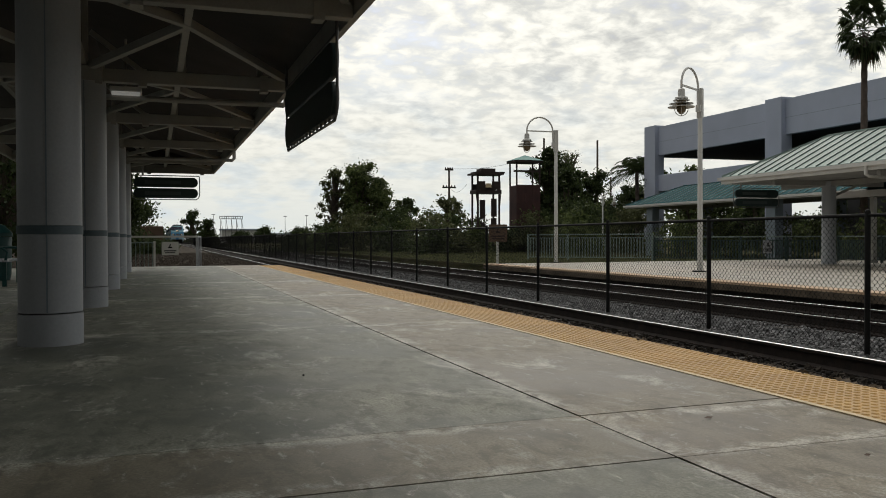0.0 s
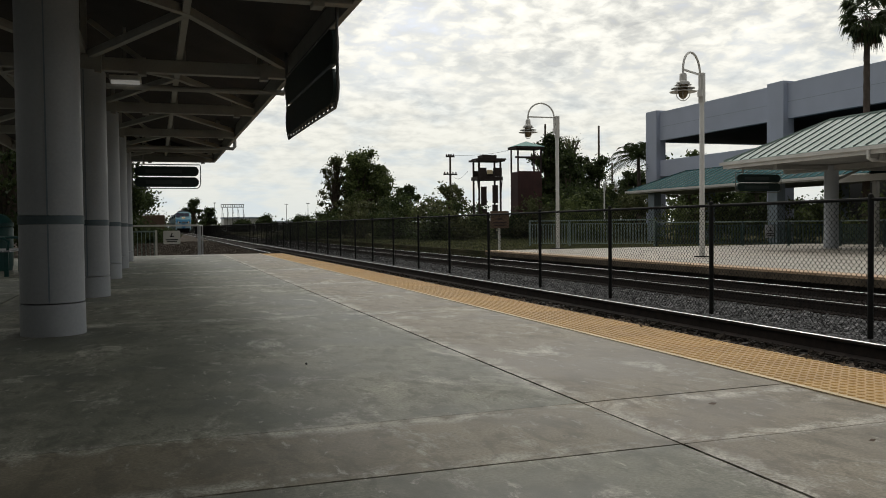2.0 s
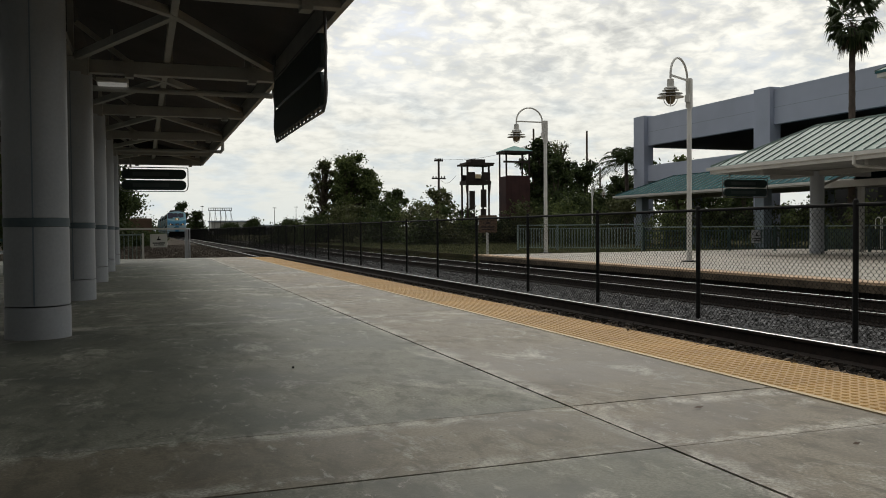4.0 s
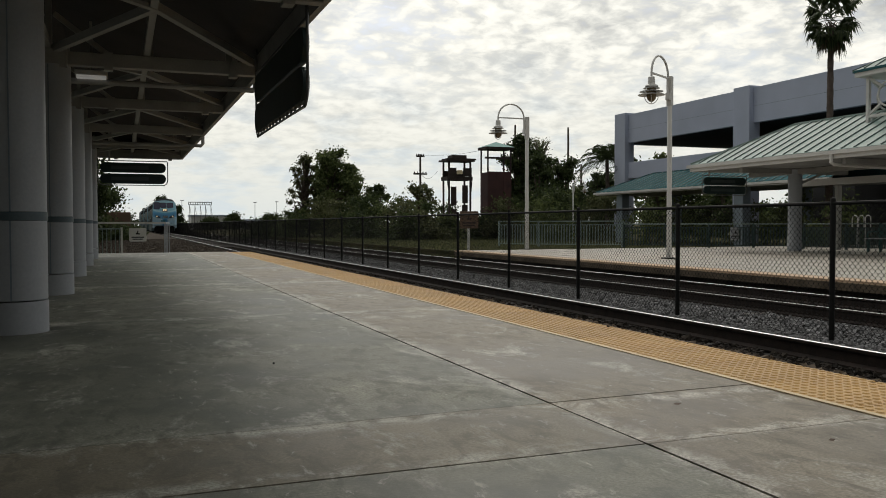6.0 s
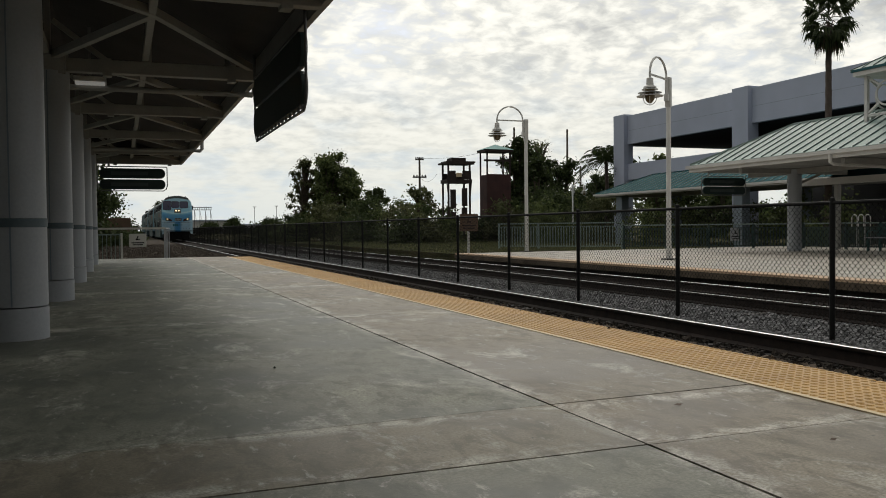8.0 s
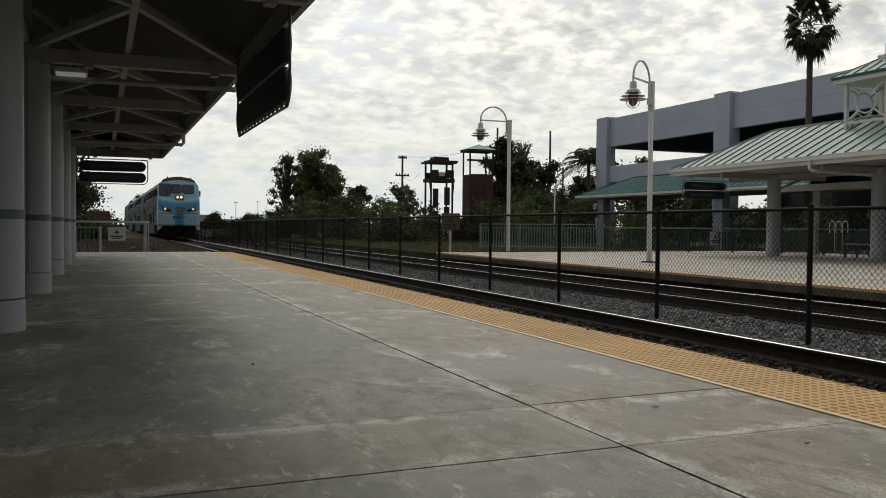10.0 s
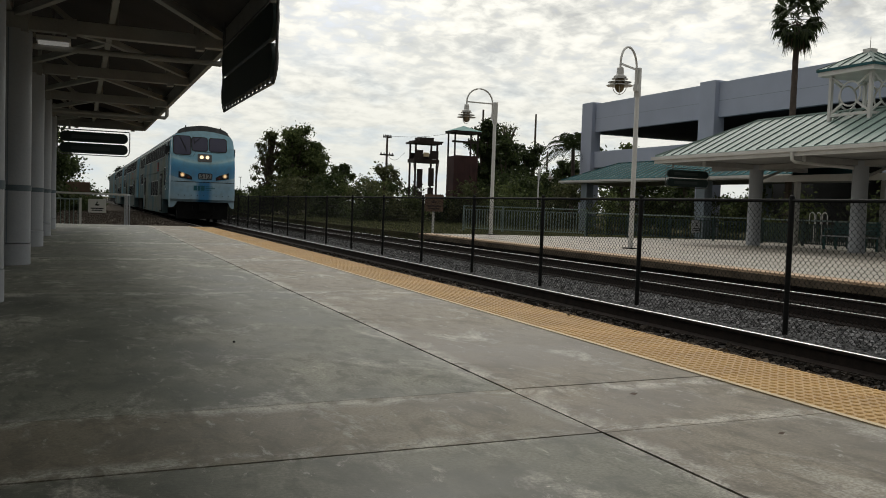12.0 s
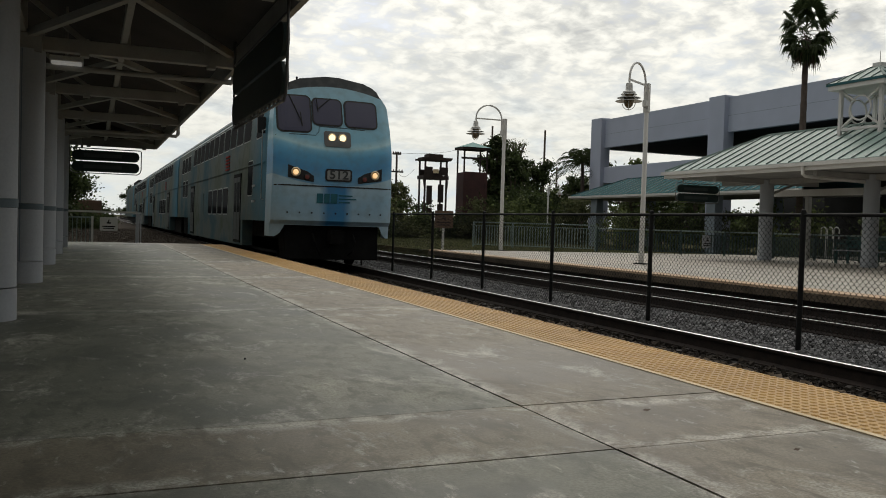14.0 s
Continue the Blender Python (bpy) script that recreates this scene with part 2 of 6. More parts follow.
M_TACT = mat("tactile_yellow", (0.60, 0.36, 0.105), (0.48, 0.275, 0.078), 3, 40, 0.48, rnd=0.08)
M_LINE = mat("white_line", (0.80, 0.66, 0.44), (0.62, 0.49, 0.30), 5, 30, 0.7)
M_BALL = mat("ballast_bed", (0.07, 0.067, 0.064), (0.02, 0.019, 0.018), 14, 45, 0.98, bump=1.0, spread=0.4, spec=0.05)
M_STONE = mat("ballast_stone", (0.25, 0.25, 0.255), (0.06, 0.06, 0.062), 9, 50, 0.95, bump=0.3, spec=0.2, island=0.65)
# Darker brown stones for between the rails and beside the platform wall
M_STONE_DK = mat("dark_ballast_stone", (0.04, 0.033, 0.027), (0.012, 0.011, 0.010), 9, 50, 0.98, bump=0.3, spec=0.1, island=0.6)
M_GRAVEL = mat("brown_gravel", (0.085, 0.07, 0.057), (0.035, 0.03, 0.025), 3, 30, 0.98, bump=1.0, spec=0.05)
M_RAIL = mat("rail_rust", (0.04, 0.026, 0.021), (0.016, 0.012, 0.010), 8, 60, 0.75, metal=0.3)
M_RAILTOP = mat("rail_worn_steel", (0.7, 0.69, 0.68), (0.55, 0.54, 0.53), 3, 80, 0.32, metal=1.0, bump=0.03)
M_TIE = mat("tie_wood", (0.035, 0.028, 0.024), (0.018, 0.015, 0.013), 5, 40, 0.9, bump=0.5, rnd=0.2)
M_GRASS = mat("dry_grass", (0.085, 0.072, 0.038), (0.03, 0.036, 0.015), 0.6, 30, 1.0, bump=0.8, spec=0.03)
M_COL = mat("column_cladding", (0.38, 0.40, 0.43), (0.31, 0.33, 0.36), 1.2, 40, 0.45, bump=0.03)
M_COLD = mat("joint_and_shaded_blue", (0.20, 0.24, 0.28), (0.16, 0.2, 0.24), 1.5, 40, 0.45, bump=0.03)
M_BAND = mat("column_band", (0.085, 0.12, 0.14), (0.06, 0.09, 0.105), 3, 50, 0.5, bump=0.03)
M_STEEL = mat("painted_steel", (0.36, 0.355, 0.335), (0.27, 0.265, 0.25), 2.5, 50, 0.6, bump=0.05)
M_SOFFIT = mat("painted_soffit", (0.30, 0.30, 0.30), (0.22, 0.22, 0.22), 1.2, 30, 0.7)
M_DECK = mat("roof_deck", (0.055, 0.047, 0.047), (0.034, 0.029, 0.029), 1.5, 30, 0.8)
M_WHITE = mat("white_paint", (0.68, 0.67, 0.65), (0.56, 0.55, 0.53), 1.6, 40, 0.5, bump=0.04)
M_TEALROOF = mat("teal_metal_roof", (0.28, 0.365, 0.335), (0.22, 0.295, 0.27), 0.8, 25, 0.55, metal=0.0, bump=0.03, spec=0.3)
M_TEALROOF2 = mat("blue_metal_roof", (0.055, 0.14, 0.155), (0.04, 0.105, 0.12), 0.8, 25, 0.85, metal=0.0, bump=0.03, spec=0.04)
M_TOWERROOF = mat("tower_roof_teal", (0.10, 0.30, 0.28), (0.07, 0.22, 0.21), 1.5, 20, 0.6, bump=0.1)
M_SEAM = mat("roof_seam", (0.10, 0.15, 0.135), (0.07, 0.11, 0.10), 2, 25, 0.5, bump=0.03)
M_SIGN = mat("sign_green", (0.012, 0.03, 0.03), (0.008, 0.022, 0.022), 3, 40, 0.45, bump=0.02)
M_SIGNBAR = mat("sign_lettering", (0.05, 0.07, 0.07), None, 3, 40, 0.5, bump=0)
M_FRAME = mat("sign_frame", (0.13, 0.13, 0.13), None, 3, 40, 0.4, metal=0.4)
M_BLACK = mat("black_vinyl", (0.014, 0.014, 0.014), (0.008, 0.008, 0.008), 6, 60, 0.75, bump=0.05, spec=0.2)
M_GRN = mat("green_railing", (0.26, 0.33, 0.31), (0.19, 0.25, 0.24), 3, 40, 0.5)
M_GRNDK = mat("dark_green_railing", (0.035, 0.07, 0.066), (0.022, 0.045, 0.042), 3, 40, 0.5)
M_FARTACT = mat("faded_tactile", (0.58, 0.43, 0.30), (0.50, 0.33, 0.20), 2.5, 30, 0.75)
M_TEAL = mat("teal_paint", (0.010, 0.075, 0.072), (0.007, 0.05, 0.048), 3, 40, 0.45)
M_STUCCO = mat("garage_stucco", (0.46, 0.50, 0.62), (0.40, 0.435, 0.54), 0.5, 20, 0.85, bump=0.12)
# Stucco near black: the shade inside the garage is in the colour
M_STUCCO_SHADE = mat("garage_shaded_inside", (0.05, 0.05, 0.052), (0.03, 0.03, 0.03), 0.7, 20, 0.9)
M_WOODDK = mat("weathered_dark_wood", (0.045, 0.03, 0.025), (0.02, 0.014, 0.012), 3, 25, 0.85, bump=0.4)
M_RUST = mat("maroon_board", (0.075, 0.03, 0.028), (0.04, 0.018, 0.018), 1.5, 25, 0.8)
M_BROWN = mat("brown_sign", (0.12, 0.07, 0.045), (0.08, 0.05, 0.03), 3, 25, 0.7)
M_BARK = mat("bark", (0.11, 0.085, 0.065), (0.05, 0.04, 0.03), 4, 30, 0.95, bump=0.8)
M_PALMBARK = mat("palm_bark", (0.13, 0.10, 0.085), (0.065, 0.05, 0.043), 4, 30, 0.95, bump=0.8)
M_LEAF = leafmat("leaf_green", (0.035, 0.055, 0.018), (0.15, 0.18, 0.065))
M_LEAFDK = leafmat("leaf_dark", (0.02, 0.032, 0.012), (0.075, 0.10, 0.036))
M_LEAFOL = leafmat("leaf_olive", (0.045, 0.055, 0.022), (0.16, 0.17, 0.08))
M_PALM = leafmat("palm_green", (0.02, 0.035, 0.014), (0.07, 0.09, 0.035))
M_PALMDRY = leafmat("palm_dry", (0.06, 0.045, 0.025), (0.13, 0.10, 0.06))
M_LAMPGLASS = mat("lamp_glass", (0.22, 0.17, 0.10), (0.15, 0.11, 0.06), 3, 20, 0.15, bump=0)


# ---- geometry helpers ----
class Geo:
    """Vertices and faces gathered for one mesh."""

    def __init__(self):
        self.v, self.f = [], []

    def add(self, vs, fs):
        o = len(self.v)
        self.v += [tuple(p) for p in vs]
        self.f += [tuple(i + o for i in f) for f in fs]
        return self

    def box(self, x0, x1, y0, y1, z0, z1):
        vs = [(x, y, z) for z in (z0, z1) for y in (y0, y1) for x in (x0, x1)]
        return self.add(vs, [(0, 2, 3, 1), (4, 5, 7, 6), (0, 1, 5, 4), (2, 6, 7, 3), (0, 4, 6, 2), (1, 3, 7, 5)])

    def beam(self, p, q, w, h, up=(0, 0, 1)):
        """A rectangular bar from p to q."""
        p, q, up = Vector(p), Vector(q), Vector(up)
        d = (q - p).normalized()
        s = d.cross(up)
        s = (s if s.length > 1e-4 else Vector((1, 0, 0))).normalized()
        u = s.cross(d)
        c = [s * (w / 2) * a + u * (h / 2) * b for a, b in ((-1, -1), (1, -1), (1, 1), (-1, 1))]
        return self.add([p + k for k in c] + [q + k for k in c],
                        [(3, 2, 1, 0), (4, 5, 6, 7), (0, 1, 5, 4), (1, 2, 6, 5), (2, 3, 7, 6), (3, 0, 4, 7)])

    def tube(self, p, q, r, r2=None, n=10):
        p, q = Vector(p), Vector(q)
        return self.sweep([p, q], [r, r if r2 is None else r2], n)

    def sweep(self, path, r, n=8, cap=True):
        path = [Vector(p) for p in path]
        rs = r if isinstance(r, (list, tuple)) else [r] * len(path)
        vs, fs, m = [], [], len(path)
        ref = Vector((0.013, 0.021, 1))
        for i, p in enumerate(path):
            d = (path[min(i + 1, m - 1)] - path[max(i - 1, 0)]).normalized()
            if abs(d.dot(ref.normalized())) > 0.95:
                ref = Vector((1, 0.02, 0.01))
            s = d.cross(ref).normalized(); u = s.cross(d)
            vs += [p + (s * math.cos(2 * math.pi * k / n) + u * math.sin(2 * math.pi * k / n)) * rs[i] for k in range(n)]
        for i in range(m - 1):
            fs += [(i * n + k, i * n + (k + 1) % n, (i + 1) * n + (k + 1) % n, (i + 1) * n + k) for k in range(n)]
        if cap:
            fs += [tuple(range(n))[::-1], tuple(range((m - 1) * n, m * n))]
        return self.add(vs, fs)

    def lathe(self, x, y, prof, n=20):
        vs = [(x + r * math.cos(2 * math.pi * k / n), y + r * math.sin(2 * math.pi * k / n), z) for r, z in prof for k in range(n)]
        fs = [(i * n + k, i * n + (k + 1) % n, (i + 1) * n + (k + 1) % n, (i + 1) * n + k) for i in range(len(prof) - 1) for k in range(n)]
        return self.add(vs, fs + [tuple(range(n))[::-1], tuple(range((len(prof) - 1) * n, len(prof) * n))])

    def plate(self, outline, depth):
        """A flat outline (3D points in one plane) thickened by the vector depth."""
        d = Vector(depth); n = len(outline)
        vs = [Vector(p) for p in outline] + [Vector(p) + d for p in outline]
        return self.add(vs, [tuple(range(n)), tuple(range(n, 2 * n))[::-1]] + [(k, k + n, (k + 1) % n + n, (k + 1) % n) for k in range(n)])


def rounded(w, h, r, n=5, cx=0.0, cz=0.0):
    """Outline of a rounded rectangle as (a, b) pairs."""
    out = []
    for sx, sz, a0 in ((1, 1, 0), (-1, 1, 90), (-1, -1, 180), (1, -1, 270)):
        for k in range(n + 1):
            a = radians(a0 + 90 * k / n)
            out.append((cx + sx * (w / 2 - r) + r * math.cos(a), cz + sz * (h / 2 - r) + r * math.sin(a)))
    return out


def mesh_of(name, geo, material, smooth=False):
    me = bpy.data.meshes.new(name)
    me.from_pydata(geo.v, [], geo.f)
    me.update()
    bm = bmesh.new(); bm.from_mesh(me)
    if len(bm.faces) < 60000:
        bmesh.ops.recalc_face_normals(bm, faces=bm.faces)
    bm.to_mesh(me); bm.free()
    me.materials.append(material)
    if smooth:
        me.polygons.foreach_set("use_smooth", [True] * len(me.polygons))
        me.set_sharp_from_angle(angle=radians(38))
    return me


def part(name, geo, material, parent=None, label="", smooth=False, bevel=0.0):
    ob = new(name, geo if isinstance(geo, bpy.types.Mesh) else mesh_of(name, geo, material, smooth))
    ob.parent = parent
    if label:
        ob["label"] = label
    if bevel:
        b = ob.modifiers.new("bevel", "BEVEL"); b.width, b.segments, b.limit_method = bevel, 2, "ANGLE"
    return ob


def thing(name, loc, label, category, group="", kind=""):
    ob = new(name)
    ob.location = loc
    ob.empty_display_size = 0.1
    return tagged(ob, label, category, group, kind)


def setting(name, geo, material, label, category, smooth=False):
    return tagged(part(name, geo, material, None, label, smooth), label, category, "", "structure")


# ---- levels ----
RAIL_Z, TIE_Z, BED_Z, FAR_Z = -0.28, -0.45, -0.47, -0.10
NEAR_C, FAR_C, GAUGE = 5.885, 10.04, 1.505
EDGE, TACT = 4.21, 3.59
END_Y = 26.6

# ---- ground and track bed ----
g = Geo(); g.add([(-1500, -600, -0.72), (1500, -600, -0.72), (1500, 2400, -0.72), (-1500, 2400, -0.72)], [(0, 1, 2, 3)])
setting("ground", g, M_GRASS, "flat dry grass and dirt round the station", "ground")
g = Geo().add([(x, y, z) for y in (-60, 700) for x, z in ((EDGE, -0.13), (4.62, BED_Z + 0.03), (7.0, BED_Z), (7.8, -0.50), (8.8, BED_Z), (11.2, BED_Z), (11.75, -0.54), (12.6, -0.73))],
              [(i, i + 1, i + 9, i + 8) for i in range(7)])
setting("track_bed", g, M_BALL, "dark grey crushed stone ballast bed", "ballast")
g = Geo().box(-14, EDGE, END_Y + 0.02, 400, -0.73, -0.14)
setting("gravel_bank", g, M_GRAVEL, "brown gravel bank beyond the platform end", "gravel")
g = Geo().box(12.7, 34, 20, 90, -0.73, -0.22)
setting("lawn", g, M_GRASS, "patchy lawn beyond the far platform", "lawn")

# ---- near platform ----
g = Geo().box(-9, EDGE - 0.03, -9, END_Y, -0.9, -0.012)
platform = setting("platform", g, M_JOINT, "long concrete platform with jointed slabs", "platform")
g = Geo().box(EDGE - 0.03, EDGE, -9, END_Y, -0.9, -0.03)
part("edge_wall", g, M_CONC, platform, "concrete platform wall with shade put into its dark colour")
YJ = [-9, -5.6, -1.6, 2.68, 3.46, 7.75, 12.05, 16.35, 20.65, 24.9, END_Y]
XJ = [-9, -4.6, -1.1, 2.38, TACT - 0.035]
for i in range(len(XJ) - 1):
    for j in range(len(YJ) - 1):
        e = 0.007
        dz = 0.0008 * ((i * 7 + j * 5) % 3 - 1)
        x0, x1 = XJ[i] + e, XJ[i + 1] - (e if i < 3 else 0)
        ya, yb = [YJ[q] + d for q, d in ((j, 0.004), (j + 1, -0.004))]
        # one transverse joint was sawn slightly askew
        ka, kb = [0.028 if q == 4 else 0.0 for q in (j, j + 1)]
        low4 = [(x0, ya + ka * (x0 - 2.38)), (x1, ya + ka * (x1 - 2.38)), (x1, yb + kb * (x1 - 2.38)), (x0, yb + kb * (x0 - 2.38))]
        g = Geo().plate([(a, b, dz) for a, b in low4], (0, 0, -0.04))
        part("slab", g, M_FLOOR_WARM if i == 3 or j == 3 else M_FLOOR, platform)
g = Geo().box(TACT - 0.035, TACT - 0.002, -9, END_Y, -0.04, 0.006)
part("edge_line", g, M_LINE, platform, "worn white line along the tactile paving")
g = Geo().box(-9, EDGE, END_Y - 0.002, END_Y + 0.15, -0.9, -0.002)
part("end_kerb", g, M_CONC, platform)

# tactile pavers with truncated domes
tile = Geo().box(0, EDGE - TACT, 0.003, 0.607, -0.04, 0.004)
for a in range(11):
    for b in range(11):
        x, y = 0.03 + a * 0.056, 0.026 + b * 0.0555
        tile.add([(x + s * r, y + q * r, z) for r, z in ((0.019, 0.004), (0.013, 0.0095)) for s, q in ((-1, -.4), (-.4, -1), (.4, -1), (1, -.4), (1, .4), (.4, 1), (-.4, 1), (-1, .4))],
                 [tuple(range(8, 16))] + [(k, (k + 1) % 8, (k + 1) % 8 + 8, k + 8) for k in range(8)])
tile_mesh = mesh_of("tactile_tile", tile, M_TACT)
y = -8.1
while y < END_Y - 0.6:
    part("tactile_tile", tile_mesh, None, platform).location = (TACT, y, 0)
    y += 0.61


# ---- tracks ----
def railroad(name, cx, label, worn=(1.0, 1.0)):
    tr = thing(name, (cx, 0, 0), label, "railway track", kind="structure")
    for s in (-1, 1):
        x = s * GAUGE / 2
        prof = [(-0.07, TIE_Z), (0.07, TIE_Z), (0.07, TIE_Z + 0.012), (0.012, TIE_Z + 0.035), (0.012, RAIL_Z - 0.045), (0.036, RAIL_Z - 0.03), (0.036, RAIL_Z - 0.006),
                (-0.036, RAIL_Z - 0.006), (-0.036, RAIL_Z - 0.03), (-0.012, RAIL_Z - 0.045), (-0.012, TIE_Z + 0.035), (-0.07, TIE_Z + 0.012)]
        n = len(prof)
        g = Geo().add([(x + a, y, b) for y in (-40, 600) for a, b in prof], [(k, (k + 1) % n, (k + 1) % n + n, k + n) for k in range(n)])
        r = part("rail", g, M_RAIL, tr, "rusty steel rail with a polished head")
        k_ = worn[(s + 1) // 2]
        head = ((-0.026 * k_, -0.003), (-0.018 * k_, 0), (0.012 * k_, 0), (0.018 * k_, -0.003))
        g = Geo().add([(x + a, y, RAIL_Z + b) for y in (-40, 600) for a, b in head], [(0, 1, 5, 4), (1, 2, 6, 5), (2, 3, 7, 6)])
        part("rail_head", g, M_RAILTOP, r, "polished running surface")
    tie = mesh_of("tie", Geo().box(-1.3, 1.3, -0.115, 0.115, -0.62, TIE_Z), M_TIE)
    for k in range(140):
        part("tie", tie, None, tr).location = (0.02 * math.sin(k * 12.9), -8 + k * 0.55, 0.006 * math.sin(k * 7.7))
    g = Geo()
    for k in range(140, 900):
        g.box(-1.3, 1.3, -8 + k * 0.55 - 0.115, -8 + k * 0.55 + 0.115, -0.62, TIE_Z)
    tagged(part("far_ties", g, M_TIE, tr), kind="stuff")
    return tr


railroad("near_track", NEAR_C, "near railway track with dark ties and shiny rails")
railroad("far_track", FAR_C, "far railway track with dark ties and shiny rails", (0.4, 1.2))

# loose ballast stones
rng = np.random.default_rng(5)


def stones(name, n, x0, x1, y0, y1, z, size, material, label, fall=0.0):
    """Many angular stones in one mesh, denser towards the near end."""
    u = rng.random(n)
    py = y0 + (y1 - y0) * u ** 1.7
    px = x0 + (x1 - x0) * rng.random(n)
    s = size * (0.6 + 0.8 * rng.random(n))
    base = np.array([(-1, -1, -.7), (1, -.8, -.7), (1.1, 1, -.7), (-.9, 1, -.7), (-.6, -.7, .6), (.7, -.6, .75), (.6, .6, .5), (-.7, .8, .7)]) * 0.5
    vs = base[None] + rng.normal(0, 0.10, (n, 8, 3))
    a = rng.random(n) * 6.283
    ca, sa = np.cos(a)[:, None], np.sin(a)[:, None]
    x = vs[:, :, 0] * ca - vs[:, :, 1] * sa
    yv = vs[:, :, 0] * sa + vs[:, :, 1] * ca
    tilt = rng.normal(0, 0.5, (n, 1))
    zv = vs[:, :, 2] + tilt * x
    P = np.stack([x * s[:, None] + px[:, None], yv * s[:, None] + py[:, None], zv * s[:, None] * 0.8 + z + 0.012 - fall * (px[:, None] - x0)], -1).reshape(-1, 3)
    f = np.array([(4, 5, 6, 7), (0, 1, 5, 4), (1, 2, 6, 5), (2, 3, 7, 6), (3, 0, 4, 7)])
    F = (f[None] + 8 * np.arange(n)[:, None, None]).reshape(-1, 4)
    me = bpy.data.meshes.new(name)
    me.from_pydata(P.tolist(), [], F.tolist())
    me.materials.append(material)
    return tagged(new(name, me), label, "ballast", "", "stuff")


stones("ballast_stones", 62000, 6.75, 9.15, 4.5, 60, -0.475, 0.046, M_STONE, "loose grey crushed ballast stones between the tracks")
stones("ballast_stones", 14000, 4.25, 5.05, 2.5, 40, -0.46, 0.05, M_STONE_DK, "dark ballast stones beside the platform wall")
stones("ballast_stones", 9000, 5.2, 6.5, 4, 50, -0.46, 0.055, M_STONE_DK, "ballast stones between the near rails")
stones("ballast_stones", 9000, 9.35, 10.7, 6, 60, -0.46, 0.055, M_STONE_DK, "ballast stones between the far rails")
stones("gravel_stones", 6000, -1, 4.2, 27.5, 60, -0.14, 0.05, M_GRAVEL, "brown gravel stones beyond the platform end")

def grass_tufts(n, x0, x1, y0, y1, z, h, label):
    """Upright blades in one mesh."""
    px, py = x0 + (x1 - x0) * rng.random(n), y0 + (y1 - y0) * rng.random(n)
    a = rng.random(n) * 6.283
    hh = h * (0.4 + rng.random(n)); w = 0.012 + 0.012 * rng.random(n)
    lx, ly = rng.normal(0, 0.35, n) * hh, rng.normal(0, 0.35, n) * hh
    V = np.stack([np.stack([px - w * np.cos(a), py - w * np.sin(a), np.full(n, z - 0.02)], -1), np.stack([px + w * np.cos(a), py + w * np.sin(a), np.full(n, z - 0.02)], -1), np.stack([px + lx, py + ly, z + hh], -1)], 1).reshape(-1, 3)
    me_ = bpy.data.meshes.new("grass"); me_.from_pydata(V.tolist(), [], np.arange(3 * n).reshape(-1, 3).tolist()); me_.materials.append(M_LEAFOL)
    return tagged(new("grass", me_), label, "grass", "", "stuff")


grass_tufts(16000, 12.75, 24, 28.2, 62, -0.22, 0.13, "dry grass tufts on the lawn beyond the tracks")
grass_tufts(5000, 11.6, 12.75, 28.2, 75, -0.70, 0.30, "tall dry grass along the ballast shoulder")

stones("ballast_stones", 7000, 4.225, 4.62, 2.0, 26.5, -0.13, 0.065, M_STONE_DK, "dark ballast heaped against the platform wall", 0.75)

stones("edge_rubble", 1500, 4.185, 4.27, 1.8, 26.4, -0.028, 0.045, M_LIP, "broken brown concrete crumbs along the platform edge")

# ---- fence between the tracks ----
FX, FTOP, FY0, FSP = 7.80, 1.06, 7.10, 2.745
fence = thing("chain_link_fence", (FX, 0, 0), "black vinyl chain link fence between the tracks", "fence")
post = mesh_of("fence_post", Geo().lathe(0, 0, [(0.031, -0.75), (0.031, FTOP + 0.02), (0.024, FTOP + 0.045), (0.008, FTOP + 0.055)], 10), M_BLACK, True)
for k in range(-4, 90):
    part("fence_post", post, None, fence).location = (0, FY0 + k * FSP, 0)
part("top_rail", Geo().tube((0, -6, FTOP - 0.01), (0, FY0 + 90 * FSP, FTOP - 0.01), 0.02, n=8), M_BLACK, fence)
# woven wires: each zigzags upward and hooks its neighbours at the turns; ends stand up past the rail
CELL = 0.072
zig = [(sd * (CELL / 4 + 0.001), -0.42 + CELL * k + dz_) for k in range(21) for sd, dz_ in ((-1, -0.006), (-1, 0.006), (1, CELL / 2 - 0.006), (1, CELL / 2 + 0.006))]
zig = np.array([p for p in zig if p[1] < FTOP + 0.05])
wr, n_z = 0.0031, len(zig)
corner = np.array([(-0.8, -0.9), (0.8, -0.9), (0, 1.1)]) * wr
one = np.stack([np.stack([np.where(zig[:, 0] > 0, 0.002, -0.002) + cx_, zig[:, 0] + cy_, zig[:, 1]], -1) for cx_, cy_ in corner], 1).reshape(-1, 3)
quad = np.array([(3 * i + a, 3 * i + b, 3 * i + 3 + b, 3 * i + 3 + a) for i in range(n_z - 1) for a, b in ((0, 1), (1, 2), (2, 0))])
n_w = int(66 / CELL)
flip = np.array([(1, 1 - 2 * (k % 2), 1) for k in range(n_w)])
P = (one[None] * flip[:, None] + np.array([(0, -5.0 + CELL / 2 * k, 0) for k in range(n_w)])[:, None]).reshape(-1, 3)
F = (quad[None] + len(one) * np.arange(n_w)[:, None, None]).reshape(-1, 4)
me = bpy.data.meshes.new("chain_link_mesh"); me.from_pydata(P.tolist(), [], F.tolist()); me.materials.append(M_BLACK)
part("chain_link_mesh", me, None, fence, "black diamond wire mesh")
g = Geo()
run = FTOP + 0.42
y = -5.0 + CELL / 2 * n_w - run
